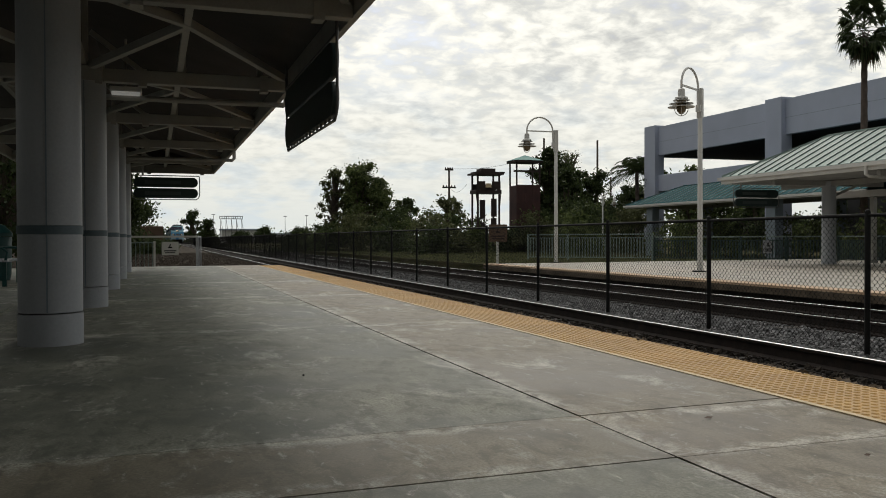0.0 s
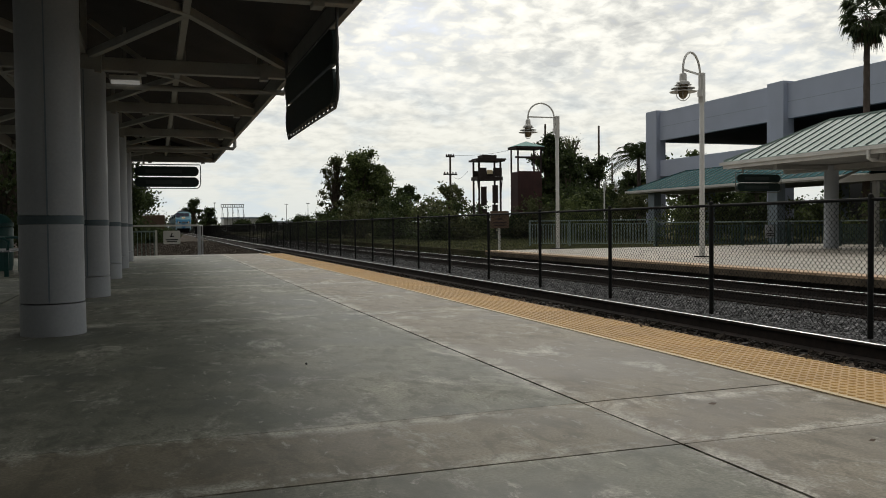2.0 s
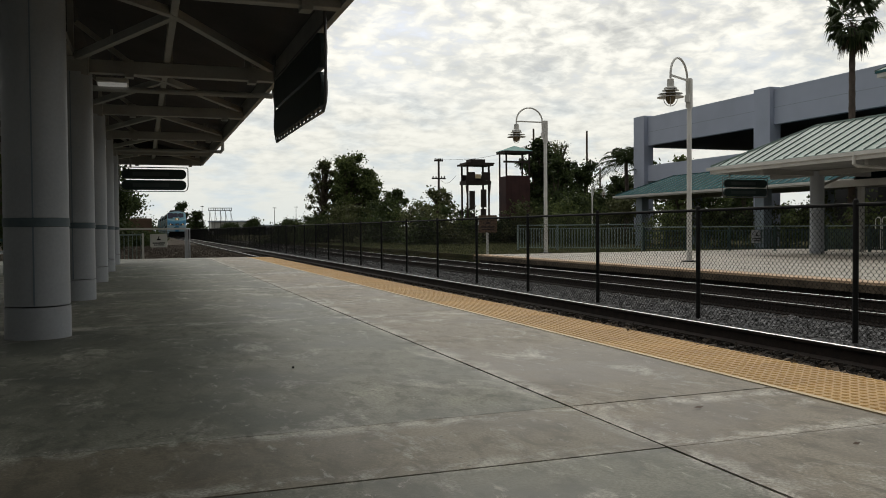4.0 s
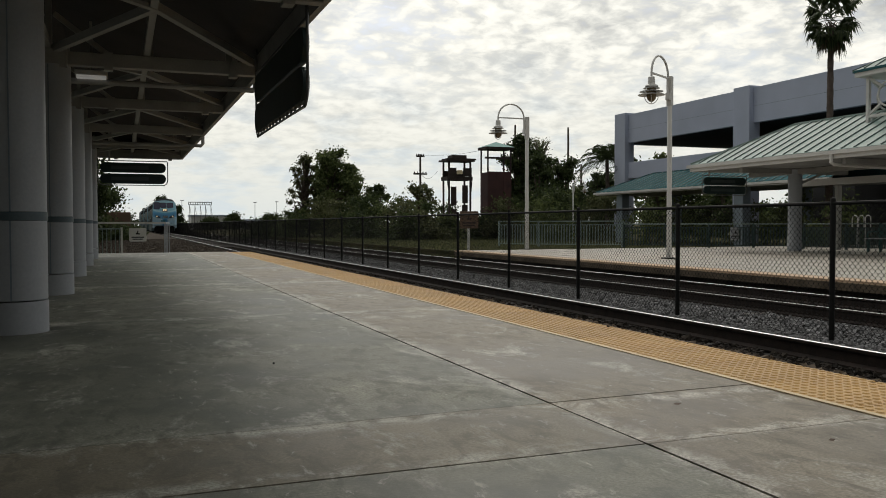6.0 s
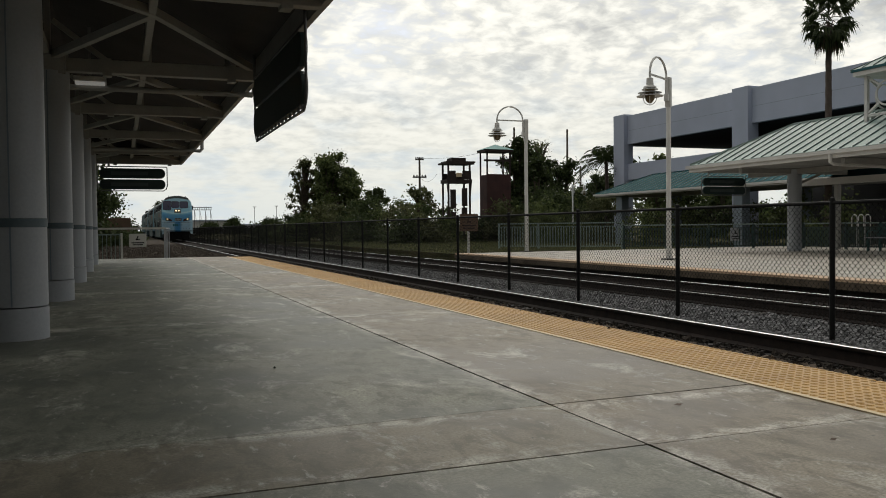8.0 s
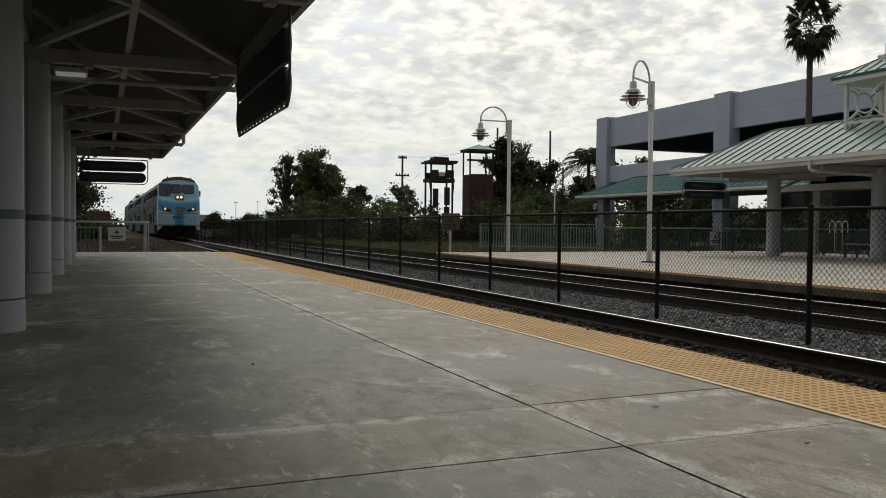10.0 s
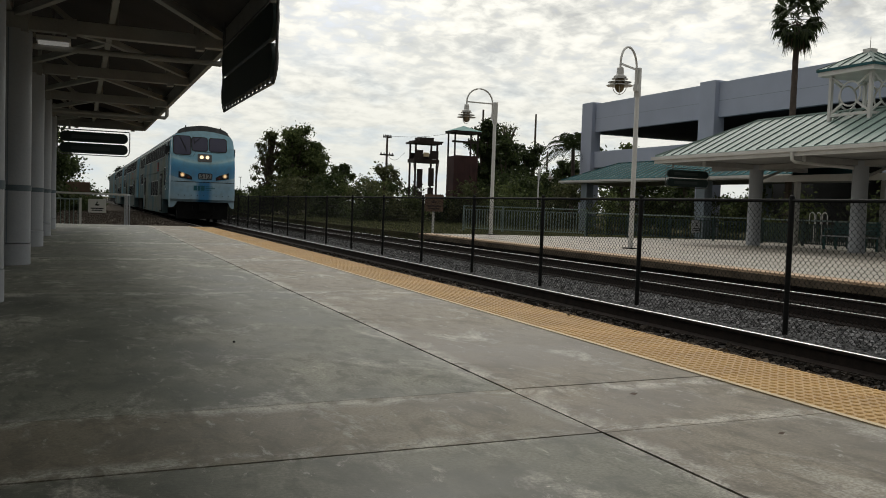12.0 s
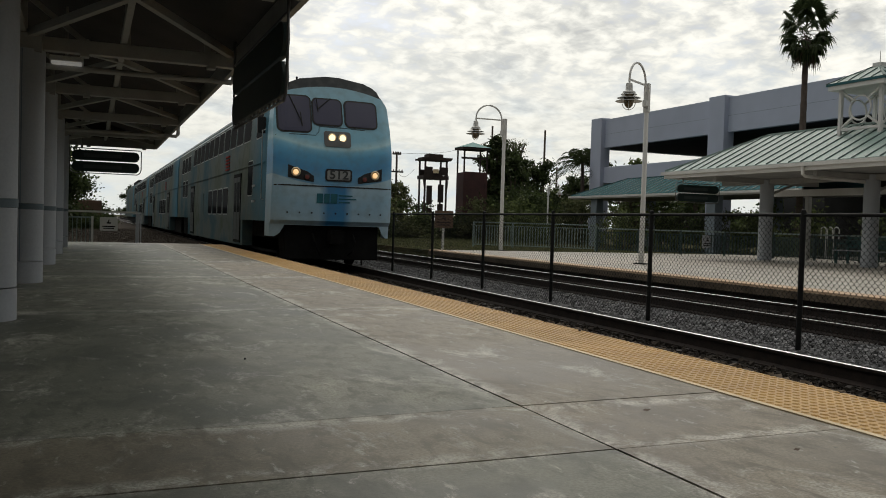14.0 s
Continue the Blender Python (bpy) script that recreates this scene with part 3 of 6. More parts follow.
while y < 170:
    w, far_step = (0.0028, CELL) if y < 60 else (0.0042, 0.15)
    for s in (0, 1):
        a, b = (y, y + run) if s else (y + run, y)
        o = 0.004 if s else -0.004
        lo = max(0.0, (-5.0 + CELL / 2 * n_w - min(a, b)) / run)
        u0, u1 = (lo, 1.0) if s else (0.0, 1.0 - lo)
        pa, pb = a + (b - a) * u0, a + (b - a) * u1
        za, zb = -0.42 + run * u0, -0.42 + run * u1
        if u1 > u0:
            g.add([(o - w, pa - w, za), (o + w, pa - w, za), (o, pa + w, za), (o - w, pb - w, zb), (o + w, pb - w, zb), (o, pb + w, zb)],
                  [(0, 1, 4, 3), (1, 2, 5, 4), (2, 0, 3, 5)])
    y += far_step
part("chain_link_mesh", g, M_BLACK, fence, "black diamond wire mesh")

# ---- near canopy ----
CX, CZ, EAVE = -0.235, 2.735, 2.195
LEFT = 2 * CX - EAVE
COLS = [-4.7, -0.9, 2.95] + [7.28 + 3.81 * k for k in range(5)]
CEND = 26.1
CSTART = COLS[0] - 2.6


def canopy_column(y):
    c = thing("canopy_column", (CX, y, 0), "round grey clad canopy column with a blue-grey band", "column", "canopy columns")
    r = 0.235
    part("shaft", Geo().lathe(0, 0, [(r, 0.255), (r, 0.86)], 32), M_COL, c, smooth=True)
    part("upper_shaft", Geo().lathe(0, 0, [(r, 0.93), (r, CZ - 0.02)], 32), M_COL, c, smooth=True)
    part("band", Geo().lathe(0, 0, [(r + 0.006, 0.862), (r + 0.006, 0.928)], 32), M_BAND, c, "blue-grey band", True)
    part("base_ring", Geo().lathe(0, 0, [(r + 0.004, 0.0), (r + 0.004, 0.245)], 32), M_COL, c, smooth=True)
    part("seam", Geo().box(-0.006, 0.006, -r - 0.004, -r + 0.02, 0.26, CZ - 0.03), M_COLD, c, "dark vertical cladding joint")
    part("capital", Geo().box(-0.2, 0.2, -0.2, 0.2, CZ - 0.05, CZ + 0.16), M_STEEL, c)
    return c


for y in COLS:
    canopy_column(y)

canopy = thing("canopy_roof", (0, 0, 0), "steel canopy roof with dark soffit over the platform", "canopy", kind="structure")
RZ = 3.22
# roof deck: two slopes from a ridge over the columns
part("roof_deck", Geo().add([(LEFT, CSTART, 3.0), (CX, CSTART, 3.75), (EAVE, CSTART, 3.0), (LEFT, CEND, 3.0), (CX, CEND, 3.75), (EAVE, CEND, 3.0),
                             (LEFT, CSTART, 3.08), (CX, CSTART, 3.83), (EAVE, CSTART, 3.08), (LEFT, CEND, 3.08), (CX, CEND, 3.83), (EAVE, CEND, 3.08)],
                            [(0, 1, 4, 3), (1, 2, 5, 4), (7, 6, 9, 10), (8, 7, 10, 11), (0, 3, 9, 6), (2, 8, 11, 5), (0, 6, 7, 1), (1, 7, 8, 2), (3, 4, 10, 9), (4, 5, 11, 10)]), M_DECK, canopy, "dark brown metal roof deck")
for x0 in (EAVE, LEFT - 0.06):
    part("fascia", Geo().box(x0, x0 + 0.06, CSTART, CEND, CZ + 0.02, 3.12), M_STEEL, canopy, "grey steel fascia")
part("gutter", Geo().box(EAVE + 0.06, EAVE + 0.15, CSTART, CEND, 2.98, 3.10), M_STEEL, canopy)
part("end_fascia", Geo().box(LEFT, EAVE, CEND, CEND + 0.06, CZ + 0.02, 3.12), M_STEEL, canopy)
chords = COLS + [CEND - 0.25]
for y in chords:
    g = Geo().box(LEFT, EAVE, y - 0.065, y + 0.065, CZ, CZ + 0.16)
    part("bottom_chord", g, M_STEEL, canopy, "grey steel box beam", bevel=0.008)
    for x in (0.42, EAVE - 0.3):
        part("splice_plate", Geo().box(x - 0.05, x + 0.05, y - 0.075, y + 0.075, CZ - 0.035, CZ + 0.175), M_STEEL, canopy)
    for sx in (-1, 1):
        part("knee_diagonal", Geo().beam((CX + sx * 0.06, y, 3.34), (CX + sx * 0.66, y, CZ + 0.15), 0.06, 0.06), M_STEEL, canopy)
    for x in (CX, 0.9, EAVE - 0.35, -1.4):
        part("hanger", Geo().box(x - 0.035, x + 0.035, y - 0.035, y + 0.035, CZ + 0.16, 3.75 - abs(x - CX) * 0.3), M_STEEL, canopy)
for x in (0.86, CX, -1.36):
    part("purlin", Geo().box(x - 0.035, x + 0.035, CSTART, CEND, CZ + 0.17, CZ + 0.25), M_STEEL, canopy)
for a, b in zip(chords, chords[1:]):
    m = (a + b) / 2 - 0.48
    for sx in (1, -1):
        mid = (CX + sx * 1.11, m, CZ + 0.21)
        for x, y in ((CX, a), (CX, b), (CX + sx * 2.4, b)):
            part("brace", Geo().beam(mid, (x, y, CZ + 0.16), 0.075, 0.085), M_STEEL, canopy)
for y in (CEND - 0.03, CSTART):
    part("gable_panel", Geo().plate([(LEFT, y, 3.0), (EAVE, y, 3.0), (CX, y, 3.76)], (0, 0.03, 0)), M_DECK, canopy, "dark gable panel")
# a pipe that drains the gutter
tagged(part("downpipe", Geo().sweep([(EAVE + 0.11, 20.03, 3.0), (EAVE + 0.11, 20.03, 2.68), (EAVE + 0.07, 20.03, 2.63), (EAVE - 0.4, 20.03, 2.63), (CX, 20.03, 2.63)], 0.04, 10), M_STEEL), "grey drain pipe bent under the canopy eave", "pipe")


def hanging_sign(loc, turn, length, label, arm, k=1.0):
    """Two dark pill-shaped boards in a bent tube frame under an arm."""
    s = thing("hanging_sign", loc, label, "sign", "hanging platform signs")
    s.rotation_euler = (0, 0, turn)
    L = length
    for z in (-0.16 * k, -0.47 * k):
        part("sign_board", Geo().plate([(a, -0.03, b) for a, b in rounded(L - 0.1, 0.28 * k, 0.135 * k, 6, L / 2, z)], (0, 0.06, 0)), M_SIGN, s, "dark green sign board")
        part("lettering", Geo().box(0.35, L * 0.72, -0.034, -0.031, z - 0.05, z + 0.05), M_SIGNBAR, s, "unreadable line of lettering")
    part("sign_frame", Geo().sweep([(0, 0, 0.03), (L - 0.02, 0, 0.03), (L, 0, 0.0), (L, 0, -0.5 * k), (L - 0.03, 0, -0.6 * k), (L - 0.1, 0, -0.65 * k), (0.12, 0, -0.65 * k), (0.03, 0, -0.6 * k), (0, 0, -0.5 * k), (0, 0, 0.03)], 0.014, 8), M_FRAME, s, "bent steel tube frame", True)
    if arm:
        part("arm", Geo().tube(arm[0], arm[1], 0.03), M_STEEL, s)
    return s


hanging_sign((-0.05, 25.4, 2.60), 0, 1.85, "dark green double sign hanging under the canopy end", ((0.3, 0, 0.03), (0.3, 0, 1.0)))

# ---- far platform and shelter ----
FE = 11.62
g = Geo().box(FE + 0.30, 34, -20, 27.9, -0.8, FAR_Z - 0.03)
far_platform = setting("far_platform", g, M_CONC, "pale concrete platform across the tracks", "platform")
for j, (a, b) in enumerate(zip([-20, -4, 4, 10, 14.4, 18.8, 23.2], [-4, 4, 10, 14.4, 18.8, 23.2, 27.9])):
    for x0, x1 in ((FE + 0.505, 16.0), (16.0, 20.5), (20.5, 34)):
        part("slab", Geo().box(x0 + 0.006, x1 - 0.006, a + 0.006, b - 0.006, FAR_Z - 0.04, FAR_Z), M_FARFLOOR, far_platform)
part("tactile_strip", Geo().box(FE, FE + 0.5, -20, 27.9, FAR_Z - 0.04, FAR_Z + 0.004), M_FARTACT, far_platform, "ochre tactile strip along the edge")
part("edge_lip", Geo().box(FE - 0.01, FE + 0.32, -20, 27.9, FAR_Z - 0.17, FAR_Z - 0.042), M_LIP, far_platform, "brown stained overhanging concrete lip")
part("edge_wall", Geo().box(FE + 0.24, FE + 0.30, -20, 27.9, -0.9, FAR_Z - 0.17), M_CONC, far_platform, "concrete platform wall with shade put into its dark colour")


def metal_roof(name, x0, x1, xr, zr, ye, ze, y0, yr, step, roof, label, th=0.26):
    """A hipped standing-seam roof on a boxed white fascia; its hip end is at ye."""
    s = thing(name, (0, 0, 0), label, "shelter")
    part("front_slope", Geo().plate([(x0, y0, ze), (x0, ye, ze), (xr, yr, zr), (xr, y0, zr)], (0, 0, -0.03)), roof, s, "standing seam metal roofing")
    part("rear_slope", Geo().plate([(x1, y0, ze), (xr, y0, zr), (xr, yr, zr), (x1, ye, ze)], (0, 0, -0.03)), roof, s)
    part("hip_slope", Geo().plate([(x0, ye, ze), (x1, ye, ze), (xr, yr, zr)], (0, 0, -0.03)), roof, s)
    y = ye - step
    while y > y0:
        f = 1.0 if y <= yr else (ye - y) / (ye - yr)
        part("roof_seam", Geo().beam((x0, y, ze + 0.012), (x0 + (xr - x0) * f, y, ze + (zr - ze) * f + 0.012), 0.035, 0.05), M_SEAM, s)
        y -= step
    for a, b in (((x0, ye, ze), (xr, yr, zr)), ((x1, ye, ze), (xr, yr, zr)), ((xr, yr, zr), (xr, y0, zr))):
        part("ridge_cap", Geo().beam(Vector(a) + Vector((0, 0, 0.02)), Vector(b) + Vector((0, 0, 0.02)), 0.10, 0.05), roof, s)
    part("fascia", Geo().box(x0 - 0.03, x0 + 0.05, y0, ye, ze - th, ze - 0.035), M_WHITE, s, "white boxed fascia")
    part("gutter", Geo().box(x0 - 0.12, x0 - 0.03, y0, ye + 0.1, ze - 0.14, ze - 0.03), M_WHITE, s, "white gutter")
    part("end_fascia", Geo().box(x0 + 0.05, x1, ye - 0.05, ye + 0.03, ze - th, ze - 0.035), M_WHITE, s)
    part("soffit", Geo().box(x0 + 0.05, x1, y0, ye - 0.05, ze - th + 0.02, ze - th + 0.05), M_SOFFIT, s, "grey painted soffit")
    return s


shelter = metal_roof("platform_shelter", 19.6, 24.6, 22.1, 4.22, 25.12, 2.95, 4.0, 22.75, 0.45, M_TEALROOF, "far platform shelter with pale green seam roof")
for y in (22.73, 18.46, 14.1, 9.6):
    part("column", Geo().lathe(22.1, y, [(0.24, FAR_Z), (0.24, FAR_Z + 0.28), (0.228, FAR_Z + 0.30), (0.228, 2.68)], 24), M_COL, shelter, "round grey column", True)
    part("cross_beam", Geo().box(19.8, 24.4, y - 0.07, y + 0.07, 2.53, 2.69), M_STEEL, shelter)
    part("knee_brace", Geo().beam((22.3, y, 2.2), (23.4, y, 2.6), 0.07, 0.07), M_STEEL, shelter)
part("long_beam", Geo().box(22.0, 22.2, 4, 24.9, 2.52, 2.69), M_STEEL, shelter)
part("long_beam", Geo().box(24.2, 24.4, 4, 24.9, 2.22, 2.45), M_WHITE, shelter)
for y in (23.0, 19.4, 16.0):
    part("rear_post", Geo().box(24.22, 24.38, y - 0.08, y + 0.08, FAR_Z, 2.2), M_STEEL, shelter)
part("downpipe", Geo().sweep([(19.53, 18.65, 2.82), (19.53, 18.65, 2.58), (19.62, 18.62, 2.52), (20.4, 18.6, 2.5), (22.1, 18.55, 2.45)], 0.05, 10), M_WHITE, shelter, "white drain pipe")

cupola = thing("roof_cupola", (22.1, 18.38, 0), "white open lattice cupola with a teal roof", "cupola")
w = 0.71
for sx in (-1, 1):
    for sy in (-1, 1):
        part("corner_post", Geo().box(sx * w - 0.05, sx * w + 0.05, sy * w - 0.05, sy * w + 0.05, 3.6, 5.22), M_WHITE, cupola)
for ax in (0, 1):
    for s in (-1, 1):
        def at(a, z):
            return (a, s * w, z) if ax == 0 else (s * w, a, z)
        part("lattice_rail", Geo().beam(at(-w, 4.02), at(w, 4.02), 0.07, 0.08), M_WHITE, cupola)
        part("lattice_ring", Geo().sweep([at(0.36 * math.cos(k * math.pi / 12), 4.62 + 0.36 * math.sin(k * math.pi / 12)) for k in range(25)], 0.03, 6), M_WHITE, cupola, smooth=True)
        for a, z in ((-1, 4.06), (1, 4.06), (-1, 5.18), (1, 5.18)):
            dx = 0.36 * 0.74
            part("lattice_brace", Geo().beam(at(a * w, z), at(a * dx, 4.62 + (dx if z > 4.62 else -dx)), 0.05, 0.06), M_WHITE, cupola)
part("cupola_eave", Geo().box(-0.98, 0.98, -0.98, 0.98, 5.2, 5.33), M_WHITE, cupola)
part("eave_flashing", Geo().box(-1.02, 1.02, -1.02, 1.02, 5.33, 5.40), M_TEALROOF2, cupola, "teal eave flashing")
part("ridge_cap", Geo().box(-0.14, 0.14, -0.14, 0.14, 5.80, 6.0), M_WHITE, cupola, "white ridge cap")
for q in (-1, 1):
    for a in (-0.6, -0.2, 0.2, 0.6):
        f = 1 - abs(a) / 1.02
        part("roof_seam", Geo().beam((a, q * 1.02, 5.42), (a, q * (1.02 - 0.85 * f), 5.42 + 0.47 * f), 0.03, 0.03), M_SEAM, cupola)
        part("roof_seam", Geo().beam((q * 1.02, a, 5.42), (q * (1.02 - 0.85 * f), a, 5.42 + 0.47 * f), 0.03, 0.03), M_SEAM, cupola)
part("cupola_roof", Geo().add([(-1.02, -1.02, 5.405), (1.02, -1.02, 5.405), (1.02, 1.02, 5.405), (-1.02, 1.02, 5.405), (-0.13, -0.13, 5.88), (0.13, -0.13, 5.88), (0.13, 0.13, 5.88), (-0.13, 0.13, 5.88)],
                              [(0, 1, 5, 4), (1, 2, 6, 5), (2, 3, 7, 6), (3, 0, 4, 7), (4, 5, 6, 7), (3, 2, 1, 0)]), M_TEALROOF, cupola, "teal metal cupola roof")
for sx in (-1, 1):
    for sy in (-1, 1):
        part("hip_cap", Geo().beam((sx * 1.02, sy * 1.02, 5.39), (sx * 0.13, sy * 0.13, 5.88), 0.07, 0.05), M_SEAM, cupola)
part("finial", Geo().tube((0, 0, 6.0), (0, 0, 6.36), 0.015, 0.006), M_WHITE, cupola)

hanging_sign((19.62, 24.5, 2.50), 0, 1.93, "dark green double sign hanging under the shelter end", ((0.3, 0, 0.03), (0.3, 0, 0.21)))
long_sign = hanging_sign((2.12, 7.56, 2.66), radians(90), 3.06, "long dark double sign hanging along the canopy edge", None, 1.156)
part("end_tube", Geo().tube((0, 0, 0.0), (0, 0, 0.33), 0.016), M_FRAME, long_sign)
part("end_tube", Geo().tube((3.06, 0, 0.0), (3.06, 0, 0.33), 0.016), M_FRAME, long_sign)
for k in range(14):
    part("frame_tick", Geo().box(0.15 + k * 0.21, 0.165 + k * 0.21, -0.012, 0.012, -0.65 * 1.156, -0.60 * 1.156), M_FRAME, long_sign)
tagged(part("downpipe", Geo().sweep([(EAVE + 0.11, 11.9, 3.0), (EAVE + 0.11, 11.9, 2.74), (EAVE + 0.07, 11.9, 2.685), (EAVE - 0.4, 11.9, 2.685), (CX + 0.1, 11.9, 2.685)], 0.04, 10), M_STEEL), "grey drain pipe bent under the canopy eave", "pipe")

annex = metal_roof("garage_shelter", 27.0, 31.5, 29.3, 3.75, 43.8, 2.72, 26.0, 41.3, 0.5, M_TEALROOF2, "low blue-green roofed shelter beside the garage", 0.2)
# Dark blue-grey on these columns paints in the shade under the roof
for y in (41.75, 31.75):
    part("column", Geo().box(27.3, 27.75, y - 0.3, y + 0.3, -0.25, 2.53), M_COLD, annex, "square column in a grey darkened for shade")
    part("column", Geo().box(31.0, 31.4, y - 0.3, y + 0.3, -0.25, 2.53), M_COLD, annex)
setting("wall_garage_ground", Geo().box(32.2, 38, 29.7, 32.2, -0.7, 3.55), M_STUCCO_SHADE, "ground floor wall of the garage, coloured dark for shade", "wall")

# ---- parking garage ----
garage = thing("parking_garage", (33.0, 0, 0), "pale grey open-deck parking garage behind the station", "building")
GE, GS = 50.85, -26.0
part("roof_parapet", Geo().box(0, 0.35, GS, GE, 6.38, 8.30), M_STUCCO, garage, "smooth grey stucco parapet")
part("deck_parapet", Geo().box(0, 0.35, GS, GE, 3.95, 5.03), M_STUCCO, garage)
part("reveal_line", Geo().box(-0.004, 0.0, GS, GE - 1.2, 7.28, 7.295), M_COLD, garage, "thin shadow joint")
part("end_parapet", Geo().box(0.35, 30, GE - 0.35, GE, 6.38, 8.30), M_STUCCO, garage)
part("end_deck_parapet", Geo().box(0.35, 30, GE - 0.35, GE, 3.95, 5.03), M_STUCCO, garage)
part("upper_deck", Geo().box(0.35, 30, GS, GE - 0.35, 6.40, 6.65), M_STUCCO_SHADE, garage, "underside of the upper deck, shade put into its dark colour")
part("lower_deck", Geo().box(0.35, 30, GS, GE - 0.35, 3.6, 3.95), M_STUCCO_SHADE, garage)
part("rear_parapet", Geo().box(29.6, 30, GS, GE - 4, 3.95, 5.03), M_STUCCO_SHADE, garage)
for y in (50.2, 38.0, 25.8, 13.6, 1.4, -10.8, -23.0):
    part("pier", Geo().box(-0.28, 0.45, y - 0.65, y + 0.65, -0.7, 8.42), M_STUCCO, garage, "square stucco pier", bevel=0.02)
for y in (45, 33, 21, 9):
    part("inner_column", Geo().box(14, 14.6, y - 0.3, y + 0.3, -0.7, 6.4), M_STUCCO_SHADE, garage)


# ---- platform lamps ----
def platform_lamp(x, y, ang, label):
    s = thing("platform_lamp", (x, y, FAR_Z), label, "lamp post", "platform lamps")
    s.rotation_euler = (0, 0, ang)
    H = 4.83
    part("base_plate", Geo().box(-0.16, 0.16, -0.16, 0.16, 0, 0.03), M_BLACK, s)
    part("pole", Geo().lathe(0, 0, [(0.075, 0.03), (0.07, 0.3), (0.06, H - 0.02), (0.045, H)], 14), M_WHITE, s, smooth=True)
    part("pole_sleeve", Geo().box(-0.068, 0.068, -0.068, 0.068, H - 0.75, H + 0.03), M_WHITE, s)
    R = 0.52
    pts = [(-0.12, 0, H - 0.55)] + [(-0.12 - R + R * math.cos(a), 0, H - 0.02 + R * 0.95 * math.sin(a)) for a in [math.pi * k / 14 for k in range(15)]] + [(-0.12 - 2 * R, 0, H - 0.12)]
    part("gooseneck", Geo().sweep(pts, 0.03, 8), M_WHITE, s, "white curved lamp arm", True)
    part("cross_bar", Geo().beam((-0.1, 0, H - 0.03), (-0.12 - 2 * R, 0, H - 0.03), 0.035, 0.045), M_WHITE, s)
    part("clamp", Geo().box(-0.15, -0.06, -0.06, 0.06, H - 0.6, H - 0.42), M_WHITE, s)
    hx, hz = -0.12 - 2 * R, H - 0.12
    head = part("lamp_head", Geo().lathe(hx, 0, [(0.05, hz), (0.085, hz - 0.02), (0.095, hz - 0.20), (0.16, hz - 0.23), (0.17, hz - 0.27)], 20), M_WHITE, s, "white lamp head", True)
    for k, (r, dz) in enumerate(((0.21, -0.30), (0.30, -0.385))):
        part("louvre", Geo().lathe(hx, 0, [(0.08, hz + dz + 0.035), (r, hz + dz), (r, hz + dz - 0.012), (0.08, hz + dz + 0.015)], 24), M_WHITE, head, smooth=True)
    part("louvre", Geo().lathe(hx, 0, [(0.08, hz - 0.425), (0.34, hz - 0.47), (0.34, hz - 0.482), (0.08, hz - 0.45)], 24), M_WHITE, head, smooth=True)
    for q in (0.4, 1.97):
        part("globe_guard", Geo().sweep([(hx + 0.17 * math.cos(k * math.pi / 10) * math.cos(q), 0.17 * math.cos(k * math.pi / 10) * math.sin(q), hz - 0.5 - 0.2 * math.sin(k * math.pi / 10)) for k in range(11)], 0.009, 5), M_WHITE, head, smooth=True)
    part("globe", Geo().lathe(hx, 0, [(0.12, hz - 0.27), (0.125, hz - 0.5), (0.105, hz - 0.58), (0.055, hz - 0.64), (0.01, hz - 0.655)], 18), M_LAMPGLASS, head, "amber glass globe", True)
    return s


platform_lamp(14.52, 28.0, 0.0, "white gooseneck platform lamp with amber glass globe")
platform_lamp(14.27, 19.0, radians(31), "white gooseneck platform lamp with amber glass globe")
platform_lamp(26.7, 46.0, math.pi, "small white gooseneck lamp beside the low shelter").scale = (0.70, 0.70, 0.70)


# ---- railings ----
def picket_railing(name, p, q, z, h, label, mat_, step=0.12, group=""):
    p, q = Vector((*p, 0)), Vector((*q, 0))
    s = thing(name, (p.x, p.y, z), label, "railing", group)
    d = q - p
    L = d.length; d.normalize()
    # Top rail always in the lighter green, painting in its sky reflection
    part("top_rail", Geo().beam((0, 0, h), d * L + Vector((0, 0, h)), 0.06, 0.05), M_GRN, s)
    part("mid_rail", Geo().beam((0, 0, h - 0.14), d * L + Vector((0, 0, h - 0.14)), 0.035, 0.035), mat_, s)
    part("bottom_rail", Geo().beam((0, 0, 0.1), d * L + Vector((0, 0, 0.1)), 0.04, 0.04), mat_, s)
    n = max(1, round(L / 1.8))
    pm = mesh_of("rail_post", Geo().box(-0.035, 0.035, -0.035, 0.035, 0, h + 0.02), mat_)
    for k in range(n + 1):
        part("rail_post", pm, None, s).location = d * (L * k / n)
    bm_ = mesh_of("picket", Geo().box(-0.016, 0.016, -0.016, 0.016, 0.1, h - 0.14), mat_)
    for k in range(1, int(L / step)):
        part("picket", bm_, None, s).location = d * (k * step)
    return s


picket_railing("picket_railing", (15.7, 33.0), (19.4, 29.2), FAR_Z, 1.05, "green metal picket railing beside the lawn", M_GRN, 0.12, "platform railings")
picket_railing("picket_railing", (19.45, 29.15), (24.4, 24.9), FAR_Z, 0.93, "dark green picket railing behind the far platform", M_GRNDK, 0.11, "platform railings")
picket_railing("picket_railing", (24.5, 24.8), (25.6, 12.0), FAR_Z, 0.93, "dark green picket railing behind the shelter columns", M_GRNDK, 0.08, "platform railings")


